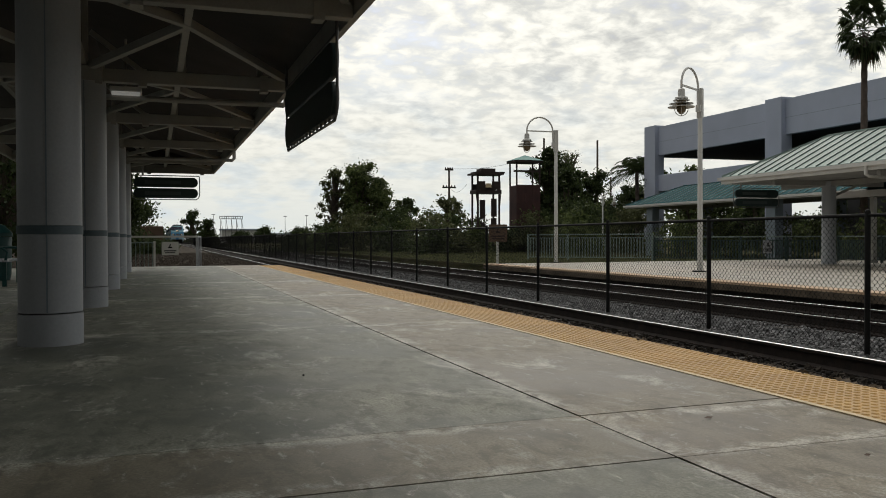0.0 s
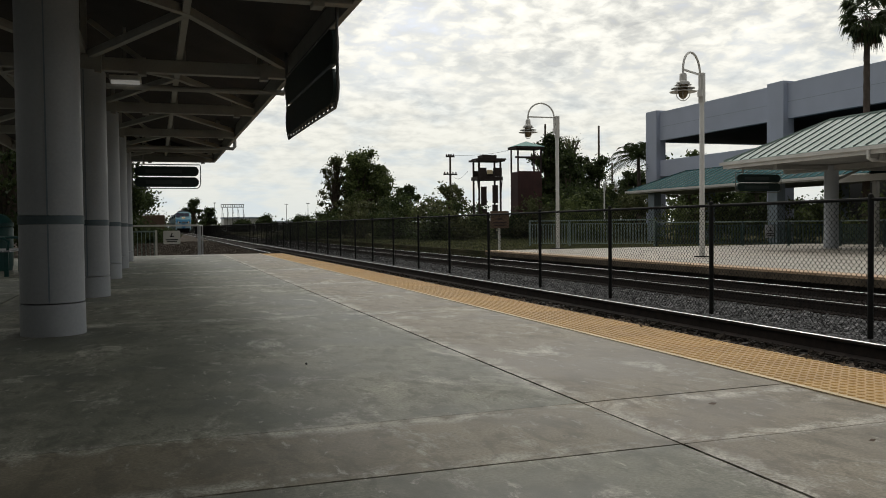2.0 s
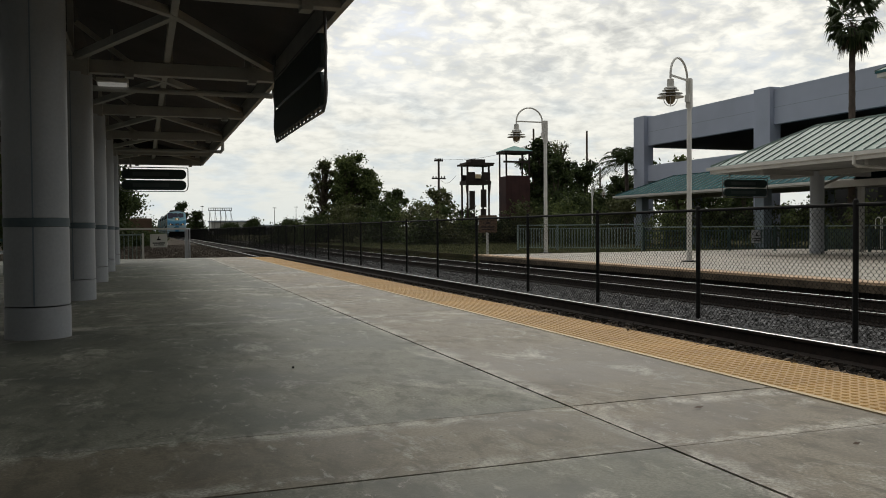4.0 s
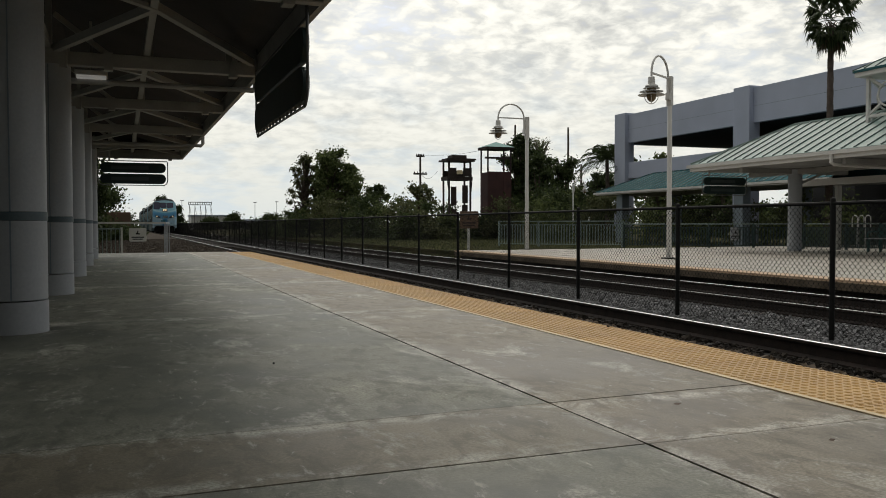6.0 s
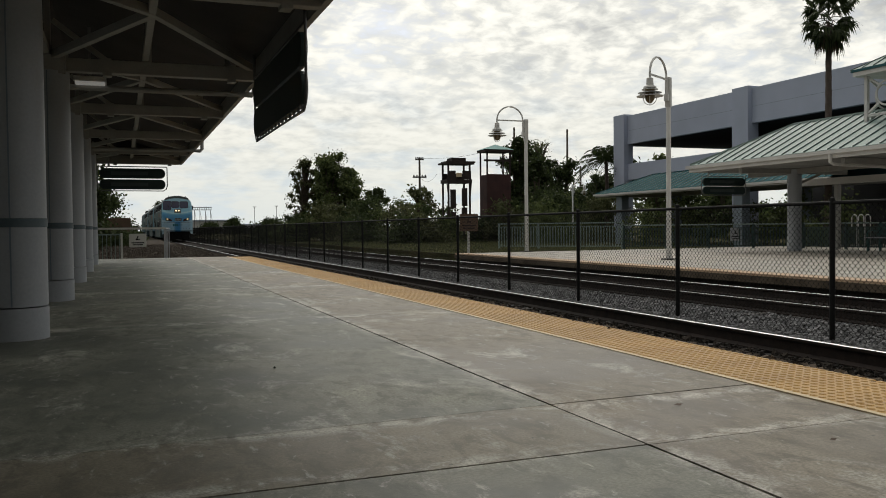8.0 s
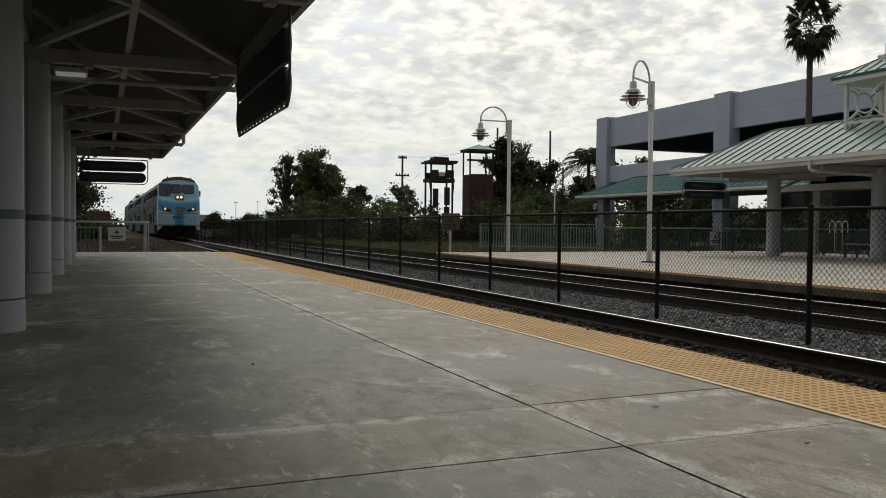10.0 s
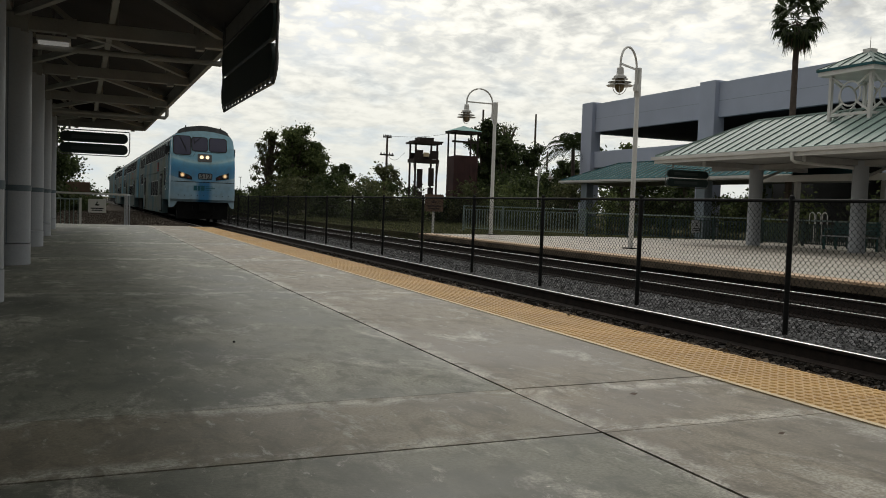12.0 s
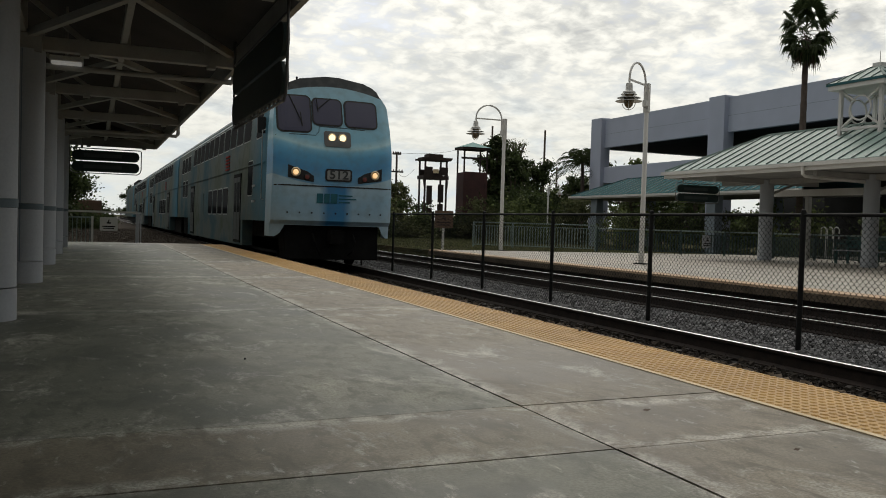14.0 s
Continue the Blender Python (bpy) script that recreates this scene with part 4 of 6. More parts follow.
def notice(loc, w, h, ink, board, label, legs=None):
    s = thing("notice_board", loc, label, "sign")
    part("board", Geo().plate([(a, 0, b) for a, b in rounded(w, h, 0.03, 3)], (0, 0.02, 0)), board, s)
    part("lettering", Geo().box(-w * 0.36, w * 0.36, -0.004, -0.001, -h * 0.22, -h * 0.14).box(-w * 0.30, w * 0.30, -0.004, -0.001, -h * 0.36, -h * 0.29), ink, s, "two unreadable lines")
    part("pictogram", Geo().beam((-w * 0.12, -0.003, 0.03), (w * 0.12, -0.003, 0.03), 0.004, h * 0.1).beam((-w * 0.05, -0.003, h * 0.1), (w * 0.02, -0.003, h * 0.32), 0.004, 0.03, (1, 0, 0)), ink, s, "dark pictogram")
    if legs:
        part("post", Geo().box(-0.04, 0.04, 0.02, 0.08, legs - loc[2], h / 2), M_WHITE, s)
    return s


notice((0.99, 26.24, 0.54), 0.48, 0.39, M_BLACK, M_WHITE, "white no-trespassing notice on the end railing")
notice((22.64, 26.33, 0.45), 0.5, 0.5, M_BLACK, M_COL, "pale warning notice on the far railing")
s = notice((12.8, 29.4, 1.0), 0.75, 0.65, M_WOODDK, M_BROWN, "brown wooden notice on a white post", -0.3)

# end guard of the near platform
guard = thing("end_railing", (0, 26.3, 0), "white-topped railing across the platform end", "railing")
part("top_rail", Geo().beam((-0.9, 0, 0.89), (1.76, 0, 0.89), 0.05, 0.055), M_WHITE, guard)
part("return_rail", Geo().beam((1.76, 0, 0.89), (2.0, 2.6, 0.89), 0.03, 0.04), M_COL, guard)
for x, y in ((0.55, -0.05), (1.74, 0.0), (1.82, 0.9), (1.9, 1.8), (2.0, 2.6)):
    w_ = 0.03 if x == 0.55 else 0.016
    part("rail_post", Geo().box(x - w_, x + w_, y - w_, y + w_, -0.15, 0.87 if x != 0.55 else 0.76), M_WHITE if x == 0.55 else M_COL, guard)
for k in range(13):
    part("picket", Geo().box(-0.9 + k * 0.115, -0.88 + k * 0.115, -0.01, 0.01, 0, 0.72), M_GRN, guard)
part("mid_rail", Geo().beam((-0.9, 0, 0.72), (0.55, 0, 0.72), 0.04, 0.04), M_GRN, guard)

# bench and bin under the canopy
bench = thing("platform_bench", (-2.25, 17.2, 0), "teal metal bench with a pale slatted seat", "bench")
for k in range(5):
    part("seat_slat", Geo().box(-0.15 + k * 0.11, -0.06 + k * 0.11, -0.9, 0.9, 0.43, 0.46), M_COL, bench, "pale seat slat")
for k in range(4):
    part("back_slat", Geo().box(-0.24, -0.20, -0.9, 0.9, 0.52 + k * 0.1, 0.60 + k * 0.1), M_TEAL, bench)
for y in (-0.8, 0.8):
    part("leg", Geo().box(0.28, 0.35, y - 0.03, y + 0.03, 0, 0.43), M_TEAL, bench)
    part("leg", Geo().box(-0.25, -0.19, y - 0.03, y + 0.03, 0, 0.95), M_TEAL, bench)
    part("armrest", Geo().sweep([(0.33, y, 0.43), (0.36, y, 0.6), (0.28, y, 0.67), (-0.2, y, 0.67)], 0.025, 8), M_TEAL, bench)
far_bench = copy_thing(bench, pose(23.75, 20.1, FAR_Z, 0, 0, 180))
tagged(far_bench, "teal metal bench under the far shelter", "bench")
rack = thing("bicycle_rack", (26.1, 23.35, FAR_Z), "white looped bicycle rack behind the railing", "bicycle rack")
for k in range(3):
    part("loop", Geo().sweep([(0.0, k * 0.3 - 0.12, 0.0), (0.0, k * 0.3 - 0.12, 1.12)] + [(0.0, k * 0.3 - 0.12 * math.cos(a), 1.12 + 0.12 * math.sin(a)) for a in [math.pi * j / 8 for j in range(1, 9)]] + [(0.0, k * 0.3 + 0.12, 0.0)], 0.016, 6), M_WHITE, rack, smooth=True)
litter = thing("litter_bin", (-2.5, 19.0, 0), "round teal metal litter bin beside the bench", "bin")
part("bin_body", Geo().lathe(0, 0, [(0.28, 0), (0.3, 0.1), (0.32, 0.85), (0.30, 0.88)], 20), M_TEAL, litter, smooth=True)
part("lid", Geo().lathe(0, 0, [(0.33, 0.885), (0.33, 0.95), (0.2, 1.1), (0.03, 1.16)], 20), M_TEAL, litter, "domed lid", True)

# Glowing box stands in for an unidentified bright patch under the roof
lumi = thing("canopy_light", (0.2, 11.95, 2.72), "pale glowing box standing in for a bright patch under the canopy", "ceiling light")
part("housing", Geo().box(-0.19, 0.2, -0.25, 0.25, 0.02, 0.085), M_WHITE, lumi, bevel=0.01)
part("glow_panel", Geo().box(-0.17, 0.18, -0.23, 0.23, -0.01, 0.02), mat("bright_patch_glow", (0.8, 0.8, 0.78), None, 3, 30, 0.4, emit=((1, 0.98, 0.93), 0.12)), lumi)
part("stem", Geo().tube((0, 0, 0.1), (0, 0, 0.75), 0.02), M_STEEL, lumi)


# ---- plants ----
def leaf_cloud(clumps, n, size, seed, flat=0.6):
    """Small leaf blades strewn through uneven ellipsoid clumps (x, y, z, rx, ry, rz)."""
    r = np.random.default_rng(seed)
    c = np.array(clumps, float)
    vol = c[:, 3] * c[:, 4] * c[:, 5]
    vol = vol ** 0.75
    k = r.choice(len(c), n, p=vol / vol.sum())
    d = r.normal(size=(n, 3)); d /= np.linalg.norm(d, axis=1)[:, None]
    rad = np.abs(r.normal(size=n)) * 0.72 + 0.12
    P = c[k, :3] + d * c[k, 3:] * rad[:, None]
    a = r.normal(size=(n, 3)); a /= np.linalg.norm(a, axis=1)[:, None]
    b = np.cross(a, r.normal(size=(n, 3))); b /= np.linalg.norm(b, axis=1)[:, None]
    s = size * (0.5 + r.random(n))[:, None]
    V = np.stack([P - a * s, P + b * s * flat, P + a * s, P - b * s * flat], 1).reshape(-1, 3)
    F = np.arange(4 * n).reshape(-1, 4)
    return V, F


def foliage(name, clumps, n, size, seed, material, parent, label=""):
    V, F = leaf_cloud(clumps, n, size, seed)
    me = bpy.data.meshes.new(name)
    me.from_pydata(V.tolist(), [], F.tolist())
    me.materials.append(material)
    return part(name, me, None, parent, label)


def tree(x, y, z, h, spread, seed, n, size, material, label, name="tree", trunk_h=0.3, lean=0.0):
    r = random.Random(seed)
    t = thing(name, (x, y, z), label, "tree" if name == "tree" else "shrub")
    clumps, g = [], Geo()
    if name == "tree":
        top = Vector((lean * h, 0, h * 0.75))
        g.sweep([(0, 0, -0.2), (0.03 * h * lean, 0, h * trunk_h), tuple(top)], [0.035 * h, 0.028 * h, 0.008 * h], 8)
    m = 64 if name == "tree" else 30
    for k in range(m):
        a, f = r.uniform(0, 6.283), r.uniform(0.1, 1.0)
        zz_ = h * (trunk_h + (0.95 - trunk_h) * r.random() ** 1.15)
        fall = 1.0 - 0.55 * max(0.0, (zz_ / h - 0.5) / 0.45) ** 1.6
        cx_, cy_ = lean * zz_ + spread * f * fall * math.cos(a), spread * f * fall * math.sin(a)
        cr = spread * (r.uniform(0.09, 0.27) if name == "tree" else r.uniform(0.16, 0.38))
        clumps.append((cx_, cy_, zz_, cr, cr, cr * r.uniform(0.6, 0.95)))
        if name == "tree":
            b0 = Vector((lean * h * 0.3, 0, h * min(trunk_h + 0.1, zz_ / h * 0.75)))
            g.sweep([b0, b0.lerp(Vector((cx_, cy_, zz_)), 0.5) + Vector((0, 0, 0.06 * h)), (cx_, cy_, zz_)], [0.014 * h, 0.009 * h, 0.003 * h], 5)
    if name == "tree":
        part("trunk", g, M_BARK, t, smooth=True)
    else:
        part("stems", Geo().sweep([(0, 0, -0.1), (0.1, 0, h * 0.5)], [0.05, 0.02], 5).sweep([(0.1, 0.1, -0.1), (-0.2, 0.1, h * 0.45)], [0.04, 0.02], 5), M_BARK, t)
    foliage("crown" if name == "tree" else "foliage", clumps, n, size, seed, material, t)
    return t


GZ = -0.3
tree(18.1, 75, GZ, 8.1, 2.6, 3, 25000, 0.10, M_LEAF, "tall dark green broadleaf tree behind the tracks", trunk_h=0.2)
tree(16.3, 77, GZ, 7.8, 1.6, 4, 7500, 0.085, M_LEAFOL, "slender olive green tree with open crown", trunk_h=0.3)
tree(20.1, 75, GZ, 6.8, 2.0, 5, 17000, 0.10, M_LEAF, "round green broadleaf tree behind the tracks", trunk_h=0.2)
tree(22.4, 74, GZ, 5.0, 1.2, 6, 7000, 0.12, M_LEAFDK, "dark pointed tree above the hedge", trunk_h=0.15)
tree(23.7, 66, GZ, 4.6, 1.6, 7, 2200, 0.12, M_LEAFOL, "thin open-crowned small tree by the pole", trunk_h=0.4)
tree(29.3, 59, GZ, 8.3, 1.6, 8, 21000, 0.13, M_LEAFDK, "tall dense dark tree beside the tower", trunk_h=0.1)
tree(31.8, 61, GZ, 7.1, 1.9, 9, 19000, 0.11, M_LEAFDK, "dense dark broadleaf tree", trunk_h=0.1)
tree(34.7, 62, GZ, 6.8, 2.0, 10, 18000, 0.11, M_LEAFDK, "dense dark broadleaf tree near the garage", trunk_h=0.1)
tree(33.3, 63, GZ, 8.6, 1.7, 11, 2600, 0.055, M_LEAFOL, "nearly bare tree with thin twigs", trunk_h=0.55)
tree(37.2, 60, GZ, 5.4, 2.2, 12, 9000, 0.14, M_LEAFDK, "dense green tree behind the garage shelter", trunk_h=0.1)
tree(42.8, 60, GZ, 7.0, 2.6, 13, 5000, 0.14, M_LEAF, "green tree behind the garage", trunk_h=0.2)
tree(18.7, 78, GZ, 6.6, 2.0, 21, 14000, 0.12, M_LEAFDK, "dark green tree at the back of the hedge", trunk_h=0.1)
tree(30.0, 57, GZ, 6.4, 1.9, 22, 11000, 0.13, M_LEAFDK, "dense dark tree in front of the poles", trunk_h=0.08)
# Out-of-view trees added to block sky light and darken the train's reflections
for k_, (x_, y_, h_) in enumerate(((-11, 40, 9), (-12, 50, 10), (-11.5, 61, 10), (-13, 72, 11), (-12.5, 84, 11), (-14, 97, 11), (-14, 112, 11))):
    tree(x_, y_, -0.7, h_, 4.6, 120 + k_, 8000, 0.2, M_LEAFDK, "unseen dark tree added to darken the train side", trunk_h=0.08)
tree(-2.1, 40, -0.14, 5.6, 2.3, 14, 42000, 0.085, M_LEAFDK, "dark green leafy tree behind the platform end", trunk_h=0.15)
tree(-1.9, 47, -0.14, 3.6, 2.3, 15, 30000, 0.08, M_LEAFDK, "low spreading green tree beyond the railing", trunk_h=0.15)
tree(-4.5, 33, -0.14, 5.6, 2.8, 16, 8000, 0.09, M_LEAFDK, "dark leafy tree beside the canopy", trunk_h=0.15)
tree(-7.5, 24, -0.14, 5.5, 3.0, 17, 7000, 0.10, M_LEAFDK, "dark leafy tree behind the platform bench", trunk_h=0.1)
tree(-8.5, 31, -0.14, 6.0, 3.0, 18, 7000, 0.10, M_LEAFDK, "dark leafy tree behind the platform", trunk_h=0.1)
tree(-10.8, 17, -0.7, 5.5, 3.0, 19, 7000, 0.10, M_LEAFDK, "dark leafy tree at the back of the platform", trunk_h=0.1)
k = 0
for x0, y0, h, sp in ((12.2, 76, 1.2, 1.6), (13.4, 70, 1.4, 1.6), (14.6, 70, 1.9, 1.5), (16.4, 68, 3.0, 1.9), (18.6, 66, 3.3, 2.0), (20.9, 64, 3.4, 2.0), (22.6, 60, 2.6, 1.8), (19.4, 58, 2.4, 1.7), (17.0, 60, 2.2, 1.7),
                      (21.2, 54.0, 1.5, 1.5), (23.2, 53.0, 1.6, 1.4), (24.6, 52.4, 2.6, 1.4), (26.6, 52, 3.4, 1.8), (28.4, 51, 3.4, 1.9), (30.2, 53, 3.6, 1.9), (19.2, 52, 1.7, 1.4), (17.2, 52, 1.6, 1.4), (24.6, 46, 2.4, 1.8), (26.6, 48.5, 3.0, 1.7), (29.0, 47, 2.9, 1.6), (31.0, 56, 3.8, 2.2)):
    tree(x0 * 1.02, y0, GZ - 0.1, h * 1.12, sp * 1.15, 40 + k, 4200, 0.085, (M_LEAFDK, M_LEAF, M_LEAFDK, M_LEAFOL)[k % 4], "dense shrub in the hedge beyond the tracks", "shrub", 0.05)
    k += 1
for x0, y0, h, sp in ((29.4, 33, 2.2, 1.4), (28.0, 22, 2.2, 1.5), (28.5, 18, 2.3, 1.5), (27.8, 26, 2.2, 1.5), (29.5, 30, 2.3, 1.5), (29.0, 37, 2.3, 1.5), (26.0, 36, 2.0, 1.4), (27.4, 14, 2.2, 1.5)):
    tree(x0 - 0.5, y0, GZ, h, sp, 70 + k, 1800, 0.07, M_LEAF, "green shrub behind the far railing", "shrub", 0.05)
    k += 1


# trees and bushes behind the open ground floor of the garage
for k_, (x_, y_, h_) in enumerate(((66, 80, 6.4), (68, 72.5, 3.3), (66, 65.5, 6.4), (70, 60, 4.4), (67, 54, 5.4), (69, 84, 6.6), (72, 48, 4.6), (66, 92, 6.2), (70, 76, 3.6), (69, 57, 4.6), (68, 88, 6.5))):
    tree(x_, y_, -0.7, h_, 3.6, 150 + k_, 9000, 0.17, (M_LEAFDK, M_LEAF)[k_ % 2], "leafy tree seen through the open garage floor", trunk_h=0.1)


def fan_palm(x, y, z, h, label):
    """A tall fan palm: ringed trunk, a head of split fan leaves, a few dry ones hanging."""
    t = thing("fan_palm", (x, y, z), label, "palm tree")
    prof = [(0.17 - 0.06 * k / 30 + (0.012 if k % 2 else 0), h * k / 30) for k in range(31)]
    part("trunk", Geo().lathe(0, 0, prof, 12), M_PALMBARK, t, smooth=True)
    # dead stalk bases sheathing the top of the trunk
    for k in range(26):
        a, zb = k * 2.399963, h - 0.55 + 0.022 * k
        q = Vector((math.cos(a), math.sin(a), 0))
        part("stalk_base", Geo().beam(q * 0.10 + Vector((0, 0, zb)), q * 0.22 + Vector((0, 0, zb + 0.22)), 0.05, 0.02), M_PALMBARK, t)
    r = random.Random(5)
    for k in range(37):
        u = k / 36
        az, el = k * 2.399963 + r.uniform(-0.6, 0.6), radians(84 - 150 * u ** 1.1 + r.uniform(-9, 9))
        d = Vector((math.cos(az) * math.cos(el), math.sin(az) * math.cos(el), math.sin(el)))
        side = d.cross(Vector((0, 0, 1))).normalized(); up = side.cross(d)
        o = Vector((0, 0, h + 0.75 - 0.85 * u))
        stem = o + d * r.uniform(0.58, 0.92) * (1.0 if u < 0.8 else 0.7) - Vector((0, 0, 0.10 * u))
        g = Geo().sweep([o, o.lerp(stem, 0.5) + Vector((0, 0, 0.04)), stem], [0.02, 0.015, 0.011], 4)
        R = r.uniform(0.62, 0.88) * (1.0 if u < 0.7 else 0.72)
        fold = r.uniform(0.25, 0.5)
        for j in range(25):
            a = radians(-112 + 224 * j / 24)
            e = (d * math.cos(a) + side * math.sin(a) - up * fold * abs(math.sin(a))).normalized()
            ln = R * (0.70 + 0.30 * math.cos(a * 0.7)) * r.uniform(0.88, 1.06)
            hang = (0.10 + 0.42 * r.random()) * (0.45 + 0.75 * u)
            mid, tip = stem + e * ln * 0.6 - Vector((0, 0, 0.03)), stem + e * ln * 0.9 - Vector((0, 0, hang))
            wv = e.cross(up).normalized() * 0.05
            g.add([stem, mid - wv, tip, mid + wv], [(0, 1, 2, 3)])
        dry = k > 34
        part("fan_leaf", g, M_PALMDRY if dry else M_PALM, t, "hanging dry fan leaf" if dry else "")
    return t


fan_palm(29.0, 28.05, -0.3, 9.6, "tall fan palm with a ragged green head")


def feather_palm(x, y, z, h, n, L, seed, label):
    t = thing("feather_palm", (x, y, z), label, "palm tree")
    part("trunk", Geo().sweep([(0, 0, -0.2), (0.1, 0, h * 0.5), (0, 0, h)], [0.2, 0.15, 0.13], 10), M_PALMBARK, t, smooth=True)
    r = random.Random(seed)
    for k in range(n):
        az, el = k * 2.399963, radians(75 - 85 * k / n)
        d = Vector((math.cos(az) * math.cos(el), math.sin(az) * math.cos(el), math.sin(el)))
        pts = [Vector((0, 0, h)) + d * L * u - Vector((0, 0, 1)) * (L * 0.62 * u ** 2.2) for u in [i / 12 for i in range(13)]]
        g = Geo().sweep(pts, [0.03 - 0.024 * i / 12 for i in range(13)], 4)
        side = d.cross(Vector((0, 0, 1))).normalized()
        for i in range(2, 33):
            u = i / 32
            p = pts[int(u * 12)].lerp(pts[min(12, int(u * 12) + 1)], u * 12 - int(u * 12))
            ll = L * 0.30 * math.sin(math.pi * (0.12 + 0.83 * u))
            for s in (-1, 1):
                tip = p + side * s * ll * 0.75 + d * ll * 0.45 - Vector((0, 0, ll * r.uniform(0.3, 0.6)))
                m = p.lerp(tip, 0.5) + Vector((0, 0, 0.03))
                g.add([p, m + d * 0.025, tip, m - d * 0.025], [(0, 1, 2, 3)])
        part("frond", g, M_PALM, t)
    return t


feather_palm(33.2, 52.6, GZ, 5.8, 36, 2.6, 3, "feathery green palm beside the garage corner")
feather_palm(37.5, 56.5, GZ, 5.4, 18, 2.0, 4, "feathery green palm behind the garage")

# ---- towers and poles ----
tw = thing("lookout_tower", (22.55, 55, -0.3), "black wooden lookout tower with a plank roof", "tower")
for sx in (-0.95, 0.95):
    for sy in (-0.9, 0.9):
        part("leg", Geo().box(sx - 0.07, sx + 0.07, sy - 0.07, sy + 0.07, 0, 5.55), M_WOODDK, tw)
part("deck", Geo().box(-1.12, 1.12, -1.05, 1.05, 4.2, 4.45), M_WOODDK, tw)
for x0, x1 in ((-1.05, -0.32), (0.28, 1.05)):
    part("rail_board", Geo().box(x0, x1, -1.0, -0.95, 4.46, 5.05), M_WOODDK, tw)
part("rail_board", Geo().box(-1.0, 1.0, 0.95, 1.0, 4.46, 4.9), M_WOODDK, tw)
part("note", Geo().box(-0.28, 0.22, -0.99, -0.96, 4.62, 4.9), M_LINE, tw, "pale board on the railing")
part("roof", Geo().box(-1.3, 1.3, -1.2, 1.2, 5.5, 5.62).box(-1.05, 1.45, -1.0, 1.1, 5.62, 5.72), M_WOODDK, tw, "ragged plank roof")
part("roof_top", Geo().box(-0.6, 0.65, -0.8, 0.8, 5.72, 5.95), M_WOODDK, tw)
for x0, z0, z1 in ((-0.8, 2.45, 3.75), (0.22, 2.6, 3.85), (-0.78, 0.9, 2.2), (0.2, 1.0, 2.5)):
    part("wall_panel", Geo().box(x0, x0 + 0.5, -0.93, -0.88, z0, z1), M_WOODDK, tw)
part("brace", Geo().beam((1.1, -0.9, 4.2), (1.0, -0.9, 3.3), 0.06, 0.06).beam((-1.1, -0.9, 4.2), (-1.0, -0.9, 3.5), 0.06, 0.06), M_WOODDK, tw)

tw.scale = (0.84, 0.6, 1.0)
tb = thing("boarded_tower", (25.55, 55, -0.3), "maroon boarded tower with open top and teal roof", "tower")
for k in range(9):
    part("wall_board", Geo().box(-1.08 + k * 0.24, -0.85 + k * 0.24, -1.05, -1.0, 0, 4.85), M_RUST, tb)
part("rear_wall", Geo().box(-1.08, 1.08, 1.0, 1.05, 0, 4.8).box(-1.08, -1.04, -1, 1, 0, 4.8).box(1.04, 1.08, -1, 1, 0, 4.8), M_RUST, tb)
for sx in (-1.03, 1.03):
    for sy in (-0.98, 0.98):
        part("post", Geo().box(sx - 0.06, sx + 0.06, sy - 0.06, sy + 0.06, 4.8, 6.5), M_WOODDK, tb)
part("rail", Geo().box(-1.3, 1.1, -1.06, -0.98, 5.74, 5.88), M_WOODDK, tb)
part("eave", Geo().box(-1.25, 1.25, -1.25, 1.25, 6.42, 6.58), M_WOODDK, tb)
part("roof", Geo().add([(-1.3, -1.3, 6.585), (1.3, -1.3, 6.585), (1.3, 1.3, 6.585), (-1.3, 1.3, 6.585), (0, 0, 7.0)], [(0, 1, 4), (1, 2, 4), (2, 3, 4), (3, 0, 4), (3, 2, 1, 0)]), M_TOWERROOF, tb, "faded teal pyramid roof")


tb.scale = (0.86, 0.6, 1.0)


def utility_pole(x, y, h, arms, label):
    s = thing("utility_pole", (x, y, -0.5), label, "utility pole")
    part("pole", Geo().lathe(0, 0, [(0.13, 0), (0.085, h)], 10), M_BARK, s, smooth=True)
    for z, w in arms:
        part("crossarm", Geo().box(-w, w, -0.08, 0.08, z, z + 0.12), M_WOODDK, s)
        for sx in (-0.85, -0.4, 0.4, 0.85):
            part("insulator", Geo().lathe(sx * w, 0, [(0.05, z + 0.12), (0.06, z + 0.2), (0.02, z + 0.28)], 8), M_WOODDK, s)
    return s


utility_pole(25.1, 70, 7.5, ((7.25, 0.38), (5.7, 0.62)), "weathered wooden utility pole with crossarms")
utility_pole(34.3, 70, 10.4, (), "bare tall wooden pole among the trees")
utility_pole(39.8, 70, 10.4, (), "bare tall wooden pole behind the trees")
utility_pole(41.2, 70, 7.0, (), "short wooden pole behind the trees")
for a, b in (((25.1, 70, 5.3), (21.5, 56, 4.6)), ((25.1, 70, 6.9), (34.3, 70, 8.6))):
    pts = [Vector(a).lerp(Vector(b), u / 10) - Vector((0, 0, 0.5 * math.sin(math.pi * u / 10))) for u in range(11)]
    tagged(part("overhead_wire", Geo().sweep(pts, 0.012, 4), M_BLACK), "thin black overhead wire between poles", "wire")

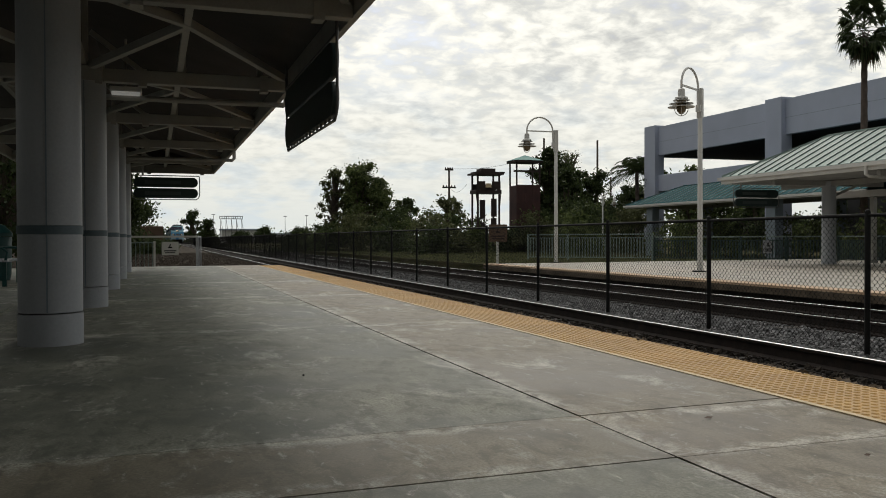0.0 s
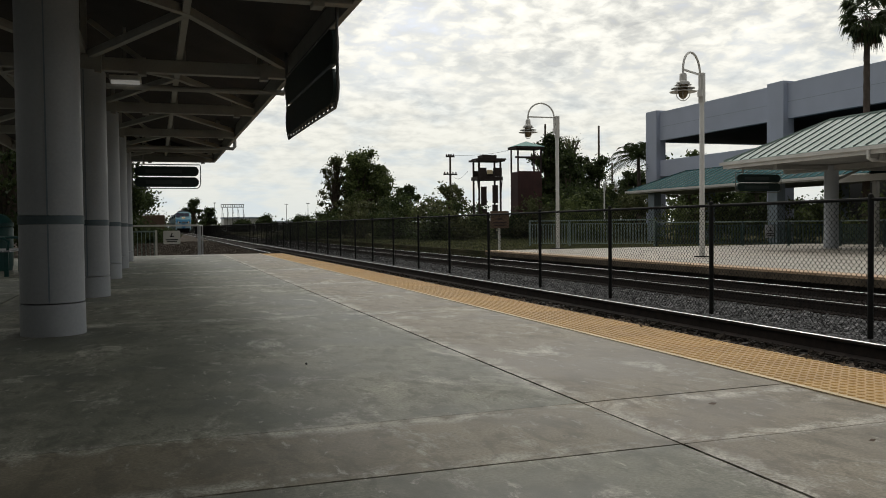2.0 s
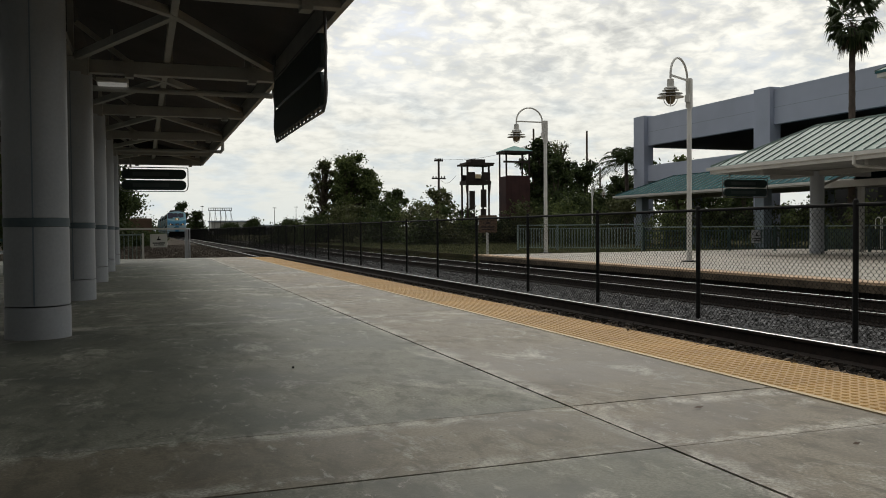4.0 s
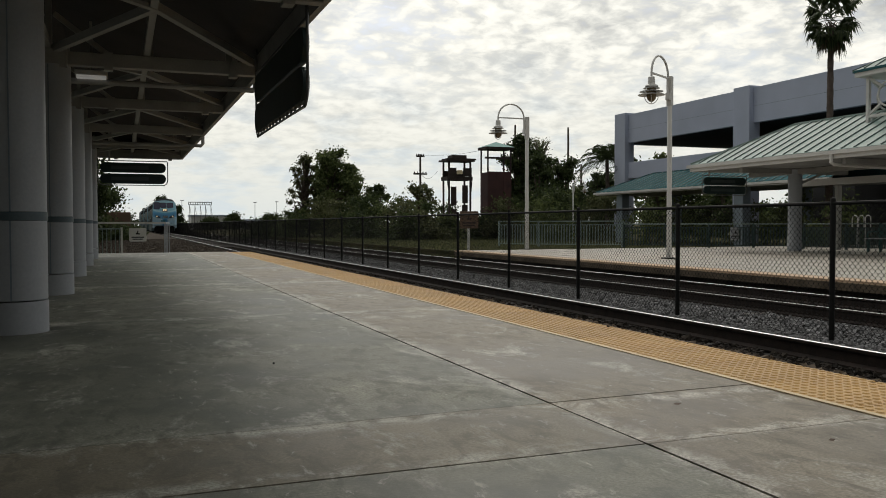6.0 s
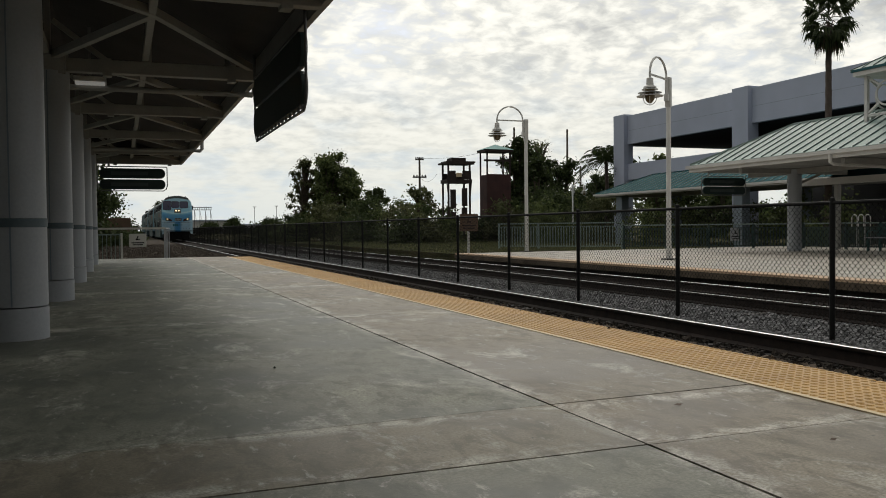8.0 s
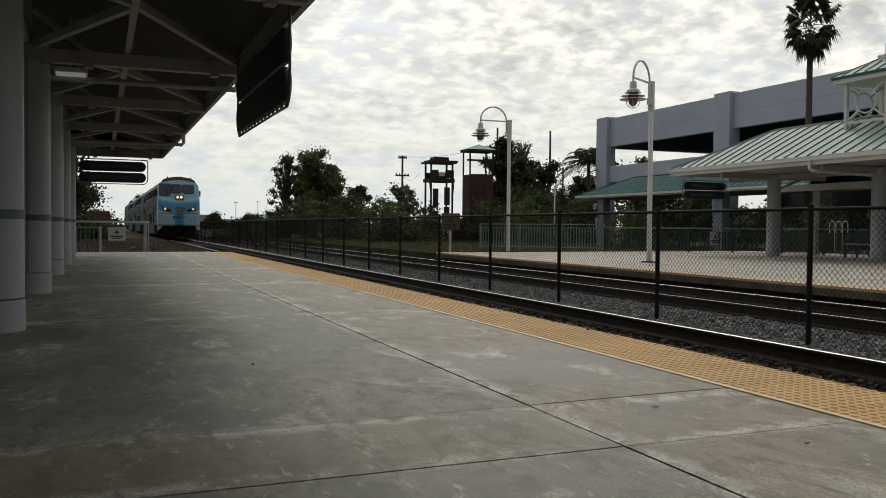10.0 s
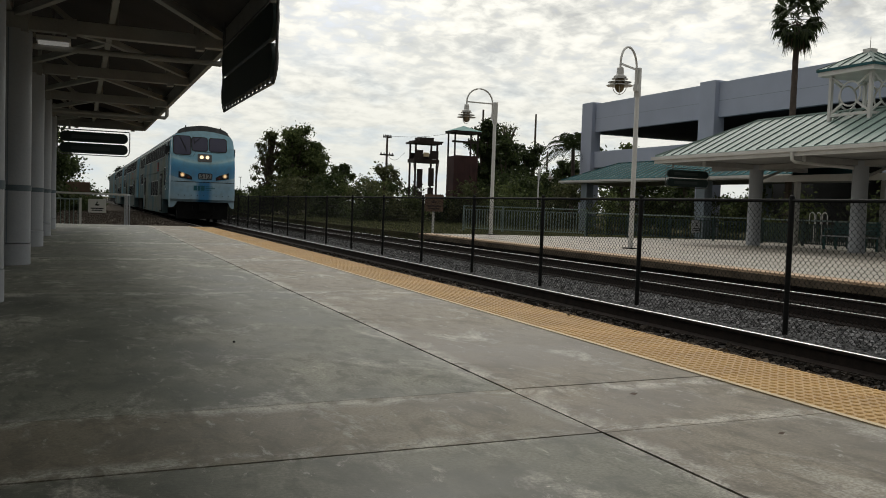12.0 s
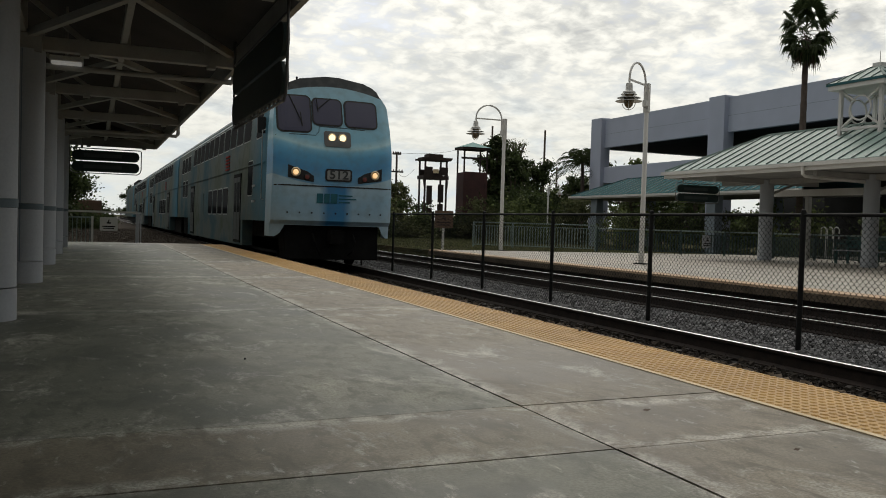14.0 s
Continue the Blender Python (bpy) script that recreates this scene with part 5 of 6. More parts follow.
# ---- distance at the end of the line ----
gan = thing("billboard_gantry", (22.0, 300, -0.7), "distant steel lattice gantry on legs", "gantry")
for z in (8.3, 9.2):
    part("boom", Geo().box(0, 7.8, -0.15, 0.15, z, z + 0.22), M_FRAME, gan)
for k in range(11):
    part("lattice_bar", Geo().box(k * 0.76 - 0.06, k * 0.76 + 0.14, -0.1, 0.1, 8.3, 9.4), M_FRAME, gan)
for k in range(5):
    part("leg", Geo().beam((0.4 + k * 1.75, 0, 8.3), (k * 1.9, 0, 0), 0.16, 0.16).beam((0.4 + k * 1.75, 0, 8.3), (0.9 + k * 1.75, 0, 5.0), 0.1, 0.1), M_FRAME, gan)
for x0, x1, z1, nm in ((23.0, 38.4, 5.0, "long white low warehouse in the distance"), (39.4, 46.5, 3.5, "low pale building in the distance")):
    w_ = thing("warehouse", (x0, 302, -0.7), nm, "building")
    part("wall", Geo().box(0, x1 - x0, 0, 12, 0, z1 - 0.5), M_WHITE, w_)
    part("roof", Geo().box(-0.3, x1 - x0 + 0.3, -0.5, 12, z1 - 0.5, z1), M_STUCCO, w_)
    for k in range(4):
        part("bay_door", Geo().box((x1 - x0) * (0.1 + 0.23 * k), (x1 - x0) * (0.1 + 0.23 * k) + 2.0, -0.06, 0.02, 0, 2.2), M_FRAME, w_)
for x, z1 in ((19.9, 9.8), (44.4, 9.3), (52, 9.6)):
    m_ = thing("light_mast", (x, 300, -0.7), "thin distant light mast", "mast")
    part("pole", Geo().tube((0, 0, 0), (0, 0, z1), 0.14, 0.08, 6), M_FRAME, m_)
    part("head", Geo().box(-0.6, 0.6, -0.15, 0.15, z1, z1 + 0.2), M_FRAME, m_)
for k, (x, y, h, sp) in enumerate(((12.6, 292, 11.0, 3.0), (17.8, 296, 8.4, 2.4), (28, 290, 3.6, 3.5), (35.5, 290, 5.2, 3.0), (50, 300, 5.0, 4.5), (57, 290, 6.5, 5), (66, 270, 7.0, 6), (1.5, 300, 5.5, 5), (-8, 290, 7, 6), (62, 230, 6.5, 6), (48, 180, 5.0, 5))):
    tree(x, y, -0.7, h, sp * 1.2, 90 + k, 8000, 0.26, M_LEAFDK, "dark tree in the distance", trunk_h=0.03)
for k_, (x_, y_, h_) in enumerate(((-0.9, 56, 1.5), (0.35, 57, 1.0), (1.2, 59, 0.8))):
    tree(x_, y_, -0.14, h_, 0.9, 170 + k_, 3500, 0.06, M_LEAFDK, "low dark bush in front of the container", "shrub", 0.05)
bx = thing("freight_container", (-0.1, 62, -0.14), "rust-brown steel container beside the line", "container")
part("box", Geo().box(-1.4, 1.25, 0, 6, 0.1, 1.85), M_BROWN, bx, bevel=0.03)
for k in range(9):
    part("rib", Geo().box(-1.35 + k * 0.3, -1.22 + k * 0.3, -0.04, 0.0, 0.12, 1.8), M_BROWN, bx)
r_ = np.random.default_rng(9)
cl = []
for k in range(150):
    x = -420 + k * 7.2 + r_.uniform(-3, 3)
    cl.append((x, 430 + r_.uniform(-25, 25), r_.uniform(0, 2.5), 6, 6, r_.uniform(2.0, 4.5)))
V, F = leaf_cloud(cl, 16000, 0.75, 8)
me = bpy.data.meshes.new("far_woods"); me.from_pydata(V.tolist(), [], F.tolist()); me.materials.append(M_LEAFDK)
tagged(new("far_woods", me), "low dark woods along the horizon", "woods", "", "stuff")

pb = thing("pebble", (1.375, 5.02, 0.0), "small black pebble lying on the platform", "pebble")
part("stone", Geo().lathe(0, 0, [(0.004, 0.0), (0.007, 0.003), (0.006, 0.009), (0.002, 0.012)], 8), M_BLACK, pb)
for x_, y_, s_ in ((3.05, 2.45, 0.018), (2.9, 3.2, 0.026)):
    dl = thing("dead_leaf", (x_, y_, 0.003), "small curled dead leaf on the platform", "leaf", "litter on the platform")
    part("blade", Geo().add([(-s_, 0, 0.004), (0, -s_ * 0.4, 0.001), (s_, 0, 0.006), (0, s_ * 0.4, 0.008)], [(0, 1, 2, 3)]), M_BROWN, dl)

# ---- unseen plain walls behind and left of the camera, added to block sky light ----
M_PLAIN = mat("unseen_plain_wall", (0.27, 0.27, 0.265), (0.21, 0.21, 0.205), 1.0, 20, 0.85)
setting("wall_light_block_left", Geo().box(-4.25, -3.95, -9, 15.5, -0.9, 3.05), M_PLAIN, "unseen plain wall added to block light from the left", "wall")
setting("wall_light_block_back", Geo().box(-9.4, 3.0, -9.4, -9.0, -0.9, 4.2), M_PLAIN, "unseen plain wall added to block light from behind", "wall")

# ---- the train ----
def livery(name, kind):
    """Painted livery in the thing's own space: pale blue with a deeper sweep and soft clouded patches."""
    m = bpy.data.materials.new(name); m.use_nodes = True
    t = m.node_tree; b = t.nodes["Principled BSDF"]
    co = t.nodes.new("ShaderNodeTexCoord"); sp = t.nodes.new("ShaderNodeSeparateXYZ")
    t.links.new(co.outputs["Object"], sp.inputs[0])

    def mth(op, a, c):
        n = t.nodes.new("ShaderNodeMath"); n.operation = op
        for i, v in ((0, a), (1, c)):
            if isinstance(v, (int, float)):
                n.inputs[i].default_value = v
            else:
                t.links.new(v, n.inputs[i])
        return n.outputs[0]

    def rmp(v, stops):
        n = t.nodes.new("ShaderNodeValToRGB"); el = n.color_ramp.elements
        while len(el) < len(stops):
            el.new(0.5)
        for e, (p, c) in zip(el, stops):
            e.position, e.color = p, (c, c, c, 1) if isinstance(c, (int, float)) else (*c, 1)
        t.links.new(v, n.inputs[0]); return n.outputs[0]

    def mx(f, a, c):
        n = t.nodes.new("ShaderNodeMix"); n.data_type = "RGBA"
        t.links.new(f, n.inputs[0])
        for i, v in ((6, a), (7, c)):
            if isinstance(v, tuple):
                n.inputs[i].default_value = (*v, 1)
            else:
                t.links.new(v, n.inputs[i])
        return n.outputs[2]
    nz = t.nodes.new("ShaderNodeTexNoise"); nz.inputs["Scale"].default_value = 0.42; nz.inputs["Detail"].default_value = 9; nz.inputs["Roughness"].default_value = 0.62
    t.links.new(co.outputs["Object"], nz.inputs["Vector"])
    x, z = sp.outputs[0], sp.outputs[2]
    if kind == "front":
        wave = mth("ADD", z, mth("MULTIPLY", mth("MULTIPLY", x, x), -0.12))
        c = rmp(mth("MULTIPLY", wave, 0.25), [(0.15, (0.36, 0.50, 0.60)), (0.28, (0.30, 0.48, 0.62)), (0.41, (0.40, 0.56, 0.66)), (0.415, (0.16, 0.38, 0.60)), (0.50, (0.09, 0.31, 0.57)), (0.58, (0.12, 0.38, 0.62)), (0.615, (0.19, 0.46, 0.64)), (0.635, (0.40, 0.62, 0.70)), (0.68, (0.22, 0.46, 0.60)), (1.0, (0.28, 0.47, 0.57))])
        zcut = t.nodes.new("ShaderNodeMath"); zcut.operation = "LESS_THAN"; zcut.inputs[1].default_value = 1.66
        t.links.new(z, zcut.inputs[0])
        stem2 = mth("MULTIPLY", rmp(mth("ABSOLUTE", mth("ADD", x, -0.02), 0), [(0.20, 1.0), (0.42, 0.0)]), zcut.outputs[0])
        c = mx(stem2, c, (0.05, 0.22, 0.45))
        cap = mth("GREATER_THAN", mth("ADD", z, mth("MULTIPLY", mth("MULTIPLY", x, x), 0.13)), 4.10)
        c = mx(cap, c, (0.028, 0.032, 0.036))
    else:
        c = rmp(nz.outputs[0], [(0.36, (0.04, 0.10, 0.125)), (0.45, (0.085, 0.13, 0.14)), (0.53, (0.135, 0.155, 0.15)), (0.60, (0.095, 0.12, 0.09)), (0.70, (0.155, 0.165, 0.15))])
        c = mx(rmp(mth("MULTIPLY", sp.outputs[1], 0.2), [(0.0, 0.9), (0.75, 0.0)]), c, (0.08, 0.23, 0.33))
    grime = t.nodes.new("ShaderNodeTexNoise"); grime.inputs["Scale"].default_value = 5; grime.inputs["Detail"].default_value = 8
    t.links.new(co.outputs["Object"], grime.inputs["Vector"])
    c = mx(rmp(grime.outputs[0], [(0.45, 0.0), (0.8, 0.35)]), c, (0.16, 0.16, 0.15))
    t.links.new(c, b.inputs["Base Color"])
    b.inputs["Roughness"].default_value = 0.42
    b.inputs["Specular IOR Level"].default_value = 0.35
    if kind != "front":
        # matt vinyl wrap with a faint sheen
        dn = t.nodes.new("ShaderNodeBsdfDiffuse"); t.links.new(c, dn.inputs[0])
        gn = t.nodes.new("ShaderNodeBsdfGlossy"); gn.inputs["Roughness"].default_value = 0.3
        xn = t.nodes.new("ShaderNodeMixShader"); xn.inputs[0].default_value = 0.035
        t.links.new(dn.outputs[0], xn.inputs[1]); t.links.new(gn.outputs[0], xn.inputs[2]); t.links.new(xn.outputs[0], t.nodes["Material Output"].inputs[0])
    return m


M_FRONT = livery("front_livery", "front")
M_SIDE = livery("side_livery", "side")
M_ROOF = mat("train_roof", (0.10, 0.11, 0.12), (0.06, 0.065, 0.07), 2, 25, 0.6)
# Pale strip colour that paints the highlight along the roof edge
M_ROOFSIDE = mat("roof_edge_highlight", (0.36, 0.40, 0.42), (0.28, 0.31, 0.33), 1.5, 25, 0.5)
M_UNDER = mat("underframe_black", (0.010, 0.010, 0.010), (0.005, 0.005, 0.005), 4, 30, 0.95, spec=0.1)
M_WIN = bpy.data.materials.new("dark_window"); M_WIN.use_nodes = True
tn = M_WIN.node_tree
dn = tn.nodes.new("ShaderNodeBsdfDiffuse"); dn.inputs[0].default_value = (0.012, 0.013, 0.015, 1)
gn = tn.nodes.new("ShaderNodeBsdfGlossy"); gn.inputs["Roughness"].default_value = 0.08
xn = tn.nodes.new("ShaderNodeMixShader"); xn.inputs[0].default_value = 0.018
tn.links.new(dn.outputs[0], xn.inputs[1]); tn.links.new(gn.outputs[0], xn.inputs[2]); tn.links.new(xn.outputs[0], tn.nodes["Material Output"].inputs[0])
M_SHIELD = glassmat("windshield", (0.06, 0.06, 0.10), 0.1, 1.45)
M_RIM = mat("window_rim", (0.40, 0.43, 0.42), (0.32, 0.34, 0.34), 3, 30, 0.5, bump=0)
# Door leaves near black: the shade of a recess put into the colour
M_DOORDK = mat("recess_shaded_door_leaf", (0.03, 0.042, 0.045), (0.018, 0.026, 0.028), 2, 30, 0.6, bump=0)
M_GASKET = mat("rubber_gasket", (0.012, 0.012, 0.013), None, 5, 40, 0.6, bump=0)
M_BEAM = mat("headlight_lit", (0.9, 0.85, 0.7), None, 5, 40, 0.3, emit=((1.0, 0.72, 0.38), 1.7), bump=0)
M_DITCH = mat("ditch_light_lit", (0.9, 0.85, 0.7), None, 5, 40, 0.3, emit=((1.0, 0.60, 0.26), 0.9), bump=0)
M_REDLENS = mat("red_lens", (0.16, 0.04, 0.035), None, 5, 40, 0.25, bump=0)
M_FLAG = mat("red_decal", (0.30, 0.05, 0.045), (0.2, 0.035, 0.03), 4, 30, 0.95, bump=0, spec=0.05)
M_CHROME = mat("bright_steel", (0.55, 0.55, 0.55), None, 5, 40, 0.3, metal=0.9, bump=0)
M_NUM = mat("number_plate_grey", (0.30, 0.31, 0.31), None, 5, 40, 0.5, bump=0)
M_DIGIT = mat("number_digit", (0.035, 0.04, 0.045), None, 5, 40, 0.5, bump=0)
M_LOGO = mat("logo_blue", (0.012, 0.13, 0.17), None, 5, 40, 0.4, bump=0)
CAR = 24.0
TOPZ, WAIST = 4.36, 3.05


def half(z):
    """Half width of the body at height z."""
    if z < 0.9:
        return 1.50
    if z < WAIST:
        return 1.50 - 0.03 * (z - 0.9) / (WAIST - 0.9)
    if z < 3.65:
        return 1.47 - 0.05 * (z - WAIST) / 0.6
    return 1.42 - 0.26 * min(1.0, (z - 3.65) / 0.35) ** 1.4


def nose(x, z):
    """How far back the front face lies at (x, z)."""
    u = abs(x) / 1.5
    return 0.10 * u ** 2 + 0.28 * max(0.0, u - 0.78) ** 2 / 0.0484 * 0.6 + 0.30 * max(0.0, z - 2.45) ** 1.15 + 0.05 * max(0.0, 1.66 - z) + (0.12 if z < 0.80 else 0)


def section(z0):
    out = [(-half(z), z) for z in (z0, 0.9, 1.7, 2.4, WAIST, 3.35, 3.65, 3.8, 3.9, 3.98)]
    top = [(1.0 * math.cos(a), 4.06 + 0.30 * math.sin(a)) for a in [math.pi * k / 8 for k in range(9)]][::-1]
    return out + top + [(-x, z) for x, z in out[::-1]]


def shell(z0, y0, y1):
    prof = section(z0)
    n = len(prof)
    g = Geo().add([(x, y, z) for y in (y0, y1) for x, z in prof], [(k, k + 1, k + 1 + n, k + n) for k in range(n - 1)] + [(n - 1, 0, n, 2 * n - 1), tuple(range(n))[::-1], tuple(range(n, 2 * n))])
    return g


def on_front(outline, off, depth):
    """A raised patch that follows the front face."""
    n = len(outline)
    cx_, cz_ = sum(p[0] for p in outline) / n, sum(p[1] for p in outline) / n
    pts2 = [(x, nose(x, z) - off + depth, z) for x, z in outline]
    rings = [[(cx_ + (x - cx_) * f, cz_ + (z - cz_) * f) for x, z in outline] for f in (1.0, 0.8, 0.6, 0.4, 0.2)]
    vs = [(x, nose(x, z) - off, z) for r in rings for x, z in r] + [(cx_, nose(cx_, cz_) - off, cz_)] + pts2
    fs = [(j * n + k, j * n + (k + 1) % n, (j + 1) * n + (k + 1) % n, (j + 1) * n + k) for j in range(4) for k in range(n)]
    fs += [(4 * n + k, 4 * n + (k + 1) % n, 5 * n) for k in range(n)] + [(k, k + 5 * n + 1, (k + 1) % n + 5 * n + 1, (k + 1) % n) for k in range(n)]
    return Geo().add(vs, fs)


def warp(outline, skew):
    return [(x, z + skew * x) for x, z in outline]


def bogie(parent, y):
    b = part("bogie", Geo().box(-1.2, -1.0, y - 1.7, y + 1.7, 0.05, 0.35).box(1.0, 1.2, y - 1.7, y + 1.7, 0.05, 0.35).box(-1.0, 1.0, y - 0.3, y + 0.3, 0.0, 0.5), M_UNDER, parent, "black bogie frame")
    for dy in (-1.25, 1.25):
        for s in (-1, 1):
            prof = [(0.43, -0.07), (0.46, -0.05), (0.43, -0.03), (0.42, 0.07)]
            g = Geo(); n = 20
            vs = [(s * (GAUGE / 2 - dd), y + dy + r * math.cos(6.283 * k / n), RAIL_Z + 0.42 + r * math.sin(6.283 * k / n)) for r, dd in prof for k in range(n)]
            g.add(vs, [(i * n + k, i * n + (k + 1) % n, (i + 1) * n + (k + 1) % n, (i + 1) * n + k) for i in range(3) for k in range(n)] + [tuple(range(n)), tuple(range(3 * n, 4 * n))])
            part("wheel", g, M_UNDER, b, smooth=True)


def side_window(parent, y0, y1, z0, z1, s, r=0.08):
    def xx(z):
        return s * half(z)
    out = rounded(y1 - y0, z1 - z0, r, 4, (y0 + y1) / 2, (z0 + z1) / 2)
    big = rounded(y1 - y0 + 0.06, z1 - z0 + 0.06, r + 0.03, 4, (y0 + y1) / 2, (z0 + z1) / 2)
    w_ = part("side_window", Geo().plate([(xx(b) + s * 0.012, a, b) for a, b in out], (-s * 0.03, 0, 0)), M_WIN, parent, "dark tinted window")
    part("gasket", Geo().plate([(xx(b) + s * 0.007, a, b) for a, b in big], (-s * 0.03, 0, 0)), M_RIM, w_, "pale window rim")


def door(parent, y, s):
    d = part("door", Geo().box(s * 1.462 if s > 0 else -1.515, s * 1.515 if s > 0 else -1.462, y, y + 1.2, 0.12, 2.10), M_UNDER, parent, "flush double door with recess shade put into its dark colour")
    for k in (0, 1):
        x0 = s * 1.518
        part("door_leaf", Geo().box(min(x0, x0 - s * 0.02), max(x0, x0 - s * 0.02), y + 0.06 + k * 0.56, y + 0.58 + k * 0.56, 0.2, 2.0), M_DOORDK, d)
        x1 = s * 1.524
        part("door_window", Geo().box(min(x1, x1 - s * 0.01), max(x1, x1 - s * 0.01), y + 0.16 + k * 0.56, y + 0.48 + k * 0.56, 1.0, 1.85), M_WIN, d)


def coach(name, front, label, side_mat):
    c = thing(name, (NEAR_C, 0, 0), label, "train car", "train cars")
    y0 = 1.0 if front else 0.25
    part("body", shell(0.78, y0, CAR - 0.25), side_mat, c, smooth=True)
    part("belly", Geo().box(-1.49, 1.49, 4.4, 18.9, 0.06, 0.80), side_mat, c)
    part("underframe", Geo().box(-1.2, 1.2, 0.9, CAR - 0.4, -0.02, 0.78), M_UNDER, c, "black underframe")
    part("roof_cap", Geo().add([(x * 1.005, y, z + 0.012) for y in (y0, CAR - 0.25) for x, z in [(1.0 * math.cos(a), 4.06 + 0.30 * math.sin(a)) for a in [math.pi * k / 8 for k in range(9)]]], [(k, k + 1, k + 10, k + 9) for k in range(8)]), M_ROOF, c, "dark grey roof", True)
    for s in (-1, 1):
        part("roof_edge", Geo().plate([(s * (half(3.68) + 0.008), y0, 3.68), (s * (half(3.68) + 0.008), CAR - 0.3, 3.68), (s * (half(3.94) + 0.008), CAR - 0.3, 3.94), (s * (half(3.94) + 0.008), y0, 3.94)], (-s * 0.02, 0, 0)), M_ROOFSIDE, c, "roof edge painted pale as a highlight")
        part("waist_line", Geo().box(min(s * 1.49, s * 1.512), max(s * 1.49, s * 1.512), y0 + 0.2, CAR - 0.3, 2.22, 2.25), side_mat, c)
        for k in range(11):
            side_window(c, 3.4 + k * 1.28, 4.43 + k * 1.28, 2.94, 3.60, s)
        for k in range(3):
            side_window(c, 18.4 + k * 1.3, 19.4 + k * 1.3, 2.80, 3.45, s)
        for k in range(4):
            side_window(c, 7.2 + k * 1.25, 8.2 + k * 1.25, 0.95, 1.75, s)
        for k in range(2):
            side_window(c, 19.3 + k * 1.2, 20.2 + k * 1.2, 1.70, 2.40, s)
        door(c, 4.7, s)
        door(c, 16.6, s)
        part("vent_plate", Geo().box(min(s * 1.47, s * 1.506), max(s * 1.47, s * 1.506), 13.4, 15.6, 0.9, 1.7), side_mat, c)
        for k in range(5):
            part("flag_stripe", Geo().box(min(s * 1.47, s * 1.512), max(s * 1.47, s * 1.512), 7.0, 7.75 - 0.03 * (k % 2), 2.30 + k * 0.10, 2.345 + k * 0.10), M_FLAG, c, "red stripe decal")
    bogie(c, 2.6); bogie(c, CAR - 3.2)
    part("end_gangway", Geo().box(-0.7, 0.7, CAR - 0.25, CAR + 0.2, 0.6, 3.2), M_UNDER, c, "black gangway bellows")
    return c


cab = coach("cab_car", True, "light blue bilevel cab car leading the train", M_SIDE)
# moulded front: a grid over the front face joined back to the body
g = Geo(); NX, NZ = 28, 40
zs = [0.42 + (TOPZ - 0.42) * j / NZ for j in range(NZ + 1)]


def fx(i, z):
    hw = half(z) if z < 3.98 else half(3.98) * math.sqrt(max(0.0, 1 - ((z - 3.98) / (TOPZ - 3.98 + 0.004)) ** 2))
    return (2 * i / NX - 1) * hw


def fz(i, z):
    u = abs(2 * i / NX - 1)
    low = 0.70 if u < 0.80 else 0.70 - 0.28 * min(1.0, (u - 0.80) / 0.08)
    return max(z, low)


rows_ = [[(fx(i, fz(i, z)), nose(fx(i, fz(i, z)), fz(i, z)), fz(i, z)) for i in range(NX + 1)] for z in zs]
flat_ = [p for r in rows_ for p in r]
g.add(flat_, [(j * (NX + 1) + i, j * (NX + 1) + i + 1, (j + 1) * (NX + 1) + i + 1, (j + 1) * (NX + 1) + i) for j in range(NZ) for i in range(NX)])
for s in (0, NX):
    col = [r[s] for r in rows_]
    g.add(col + [(p[0], 1.02, p[2]) for p in col], [(j, j + 1, j + NZ + 2, j + NZ + 1) for j in range(NZ)])
part("front_shell", g, M_FRONT, cab, "moulded pale blue front with deeper blue sweep", True)
for cx_, cz_, w_, h_, sk in ((-0.99, 3.37, 0.74, 0.86, -0.02), (-0.19, 3.45, 0.68, 0.62, 0.02), (0.66, 3.44, 0.78, 0.62, 0.0)):
    gk = part("windshield_gasket", on_front(rounded(w_ + 0.08, h_ + 0.08, 0.14, 6, cx_, cz_), 0.016, 0.05), M_GASKET, cab, "black rubber window seal")
    part("windshield", on_front(rounded(w_, h_, 0.11, 6, cx_, cz_), 0.026, 0.02), M_SHIELD, gk, "tinted windshield pane")
for x0, z0, x1, z1 in ((-1.1, 3.82, -0.82, 3.15), (-0.1, 3.80, -0.42, 3.52)):
    wp = part("wiper", Geo().beam((x0, nose(x0, z0) - 0.05, z0), (x1, nose(x1, z1) - 0.05, z1), 0.02, 0.02).beam((x1 - 0.05, nose(x1, z1) - 0.045, z1 + 0.25), (x1 + 0.04, nose(x1, z1) - 0.045, z1 - 0.3), 0.02, 0.02), M_GASKET, cab, "black windshield wiper")
hb = part("headlight_box", on_front(rounded(0.66, 0.38, 0.06, 4, 0.03, 2.79), 0.02, 0.05), M_FRAME, cab, "dark recessed headlight box")
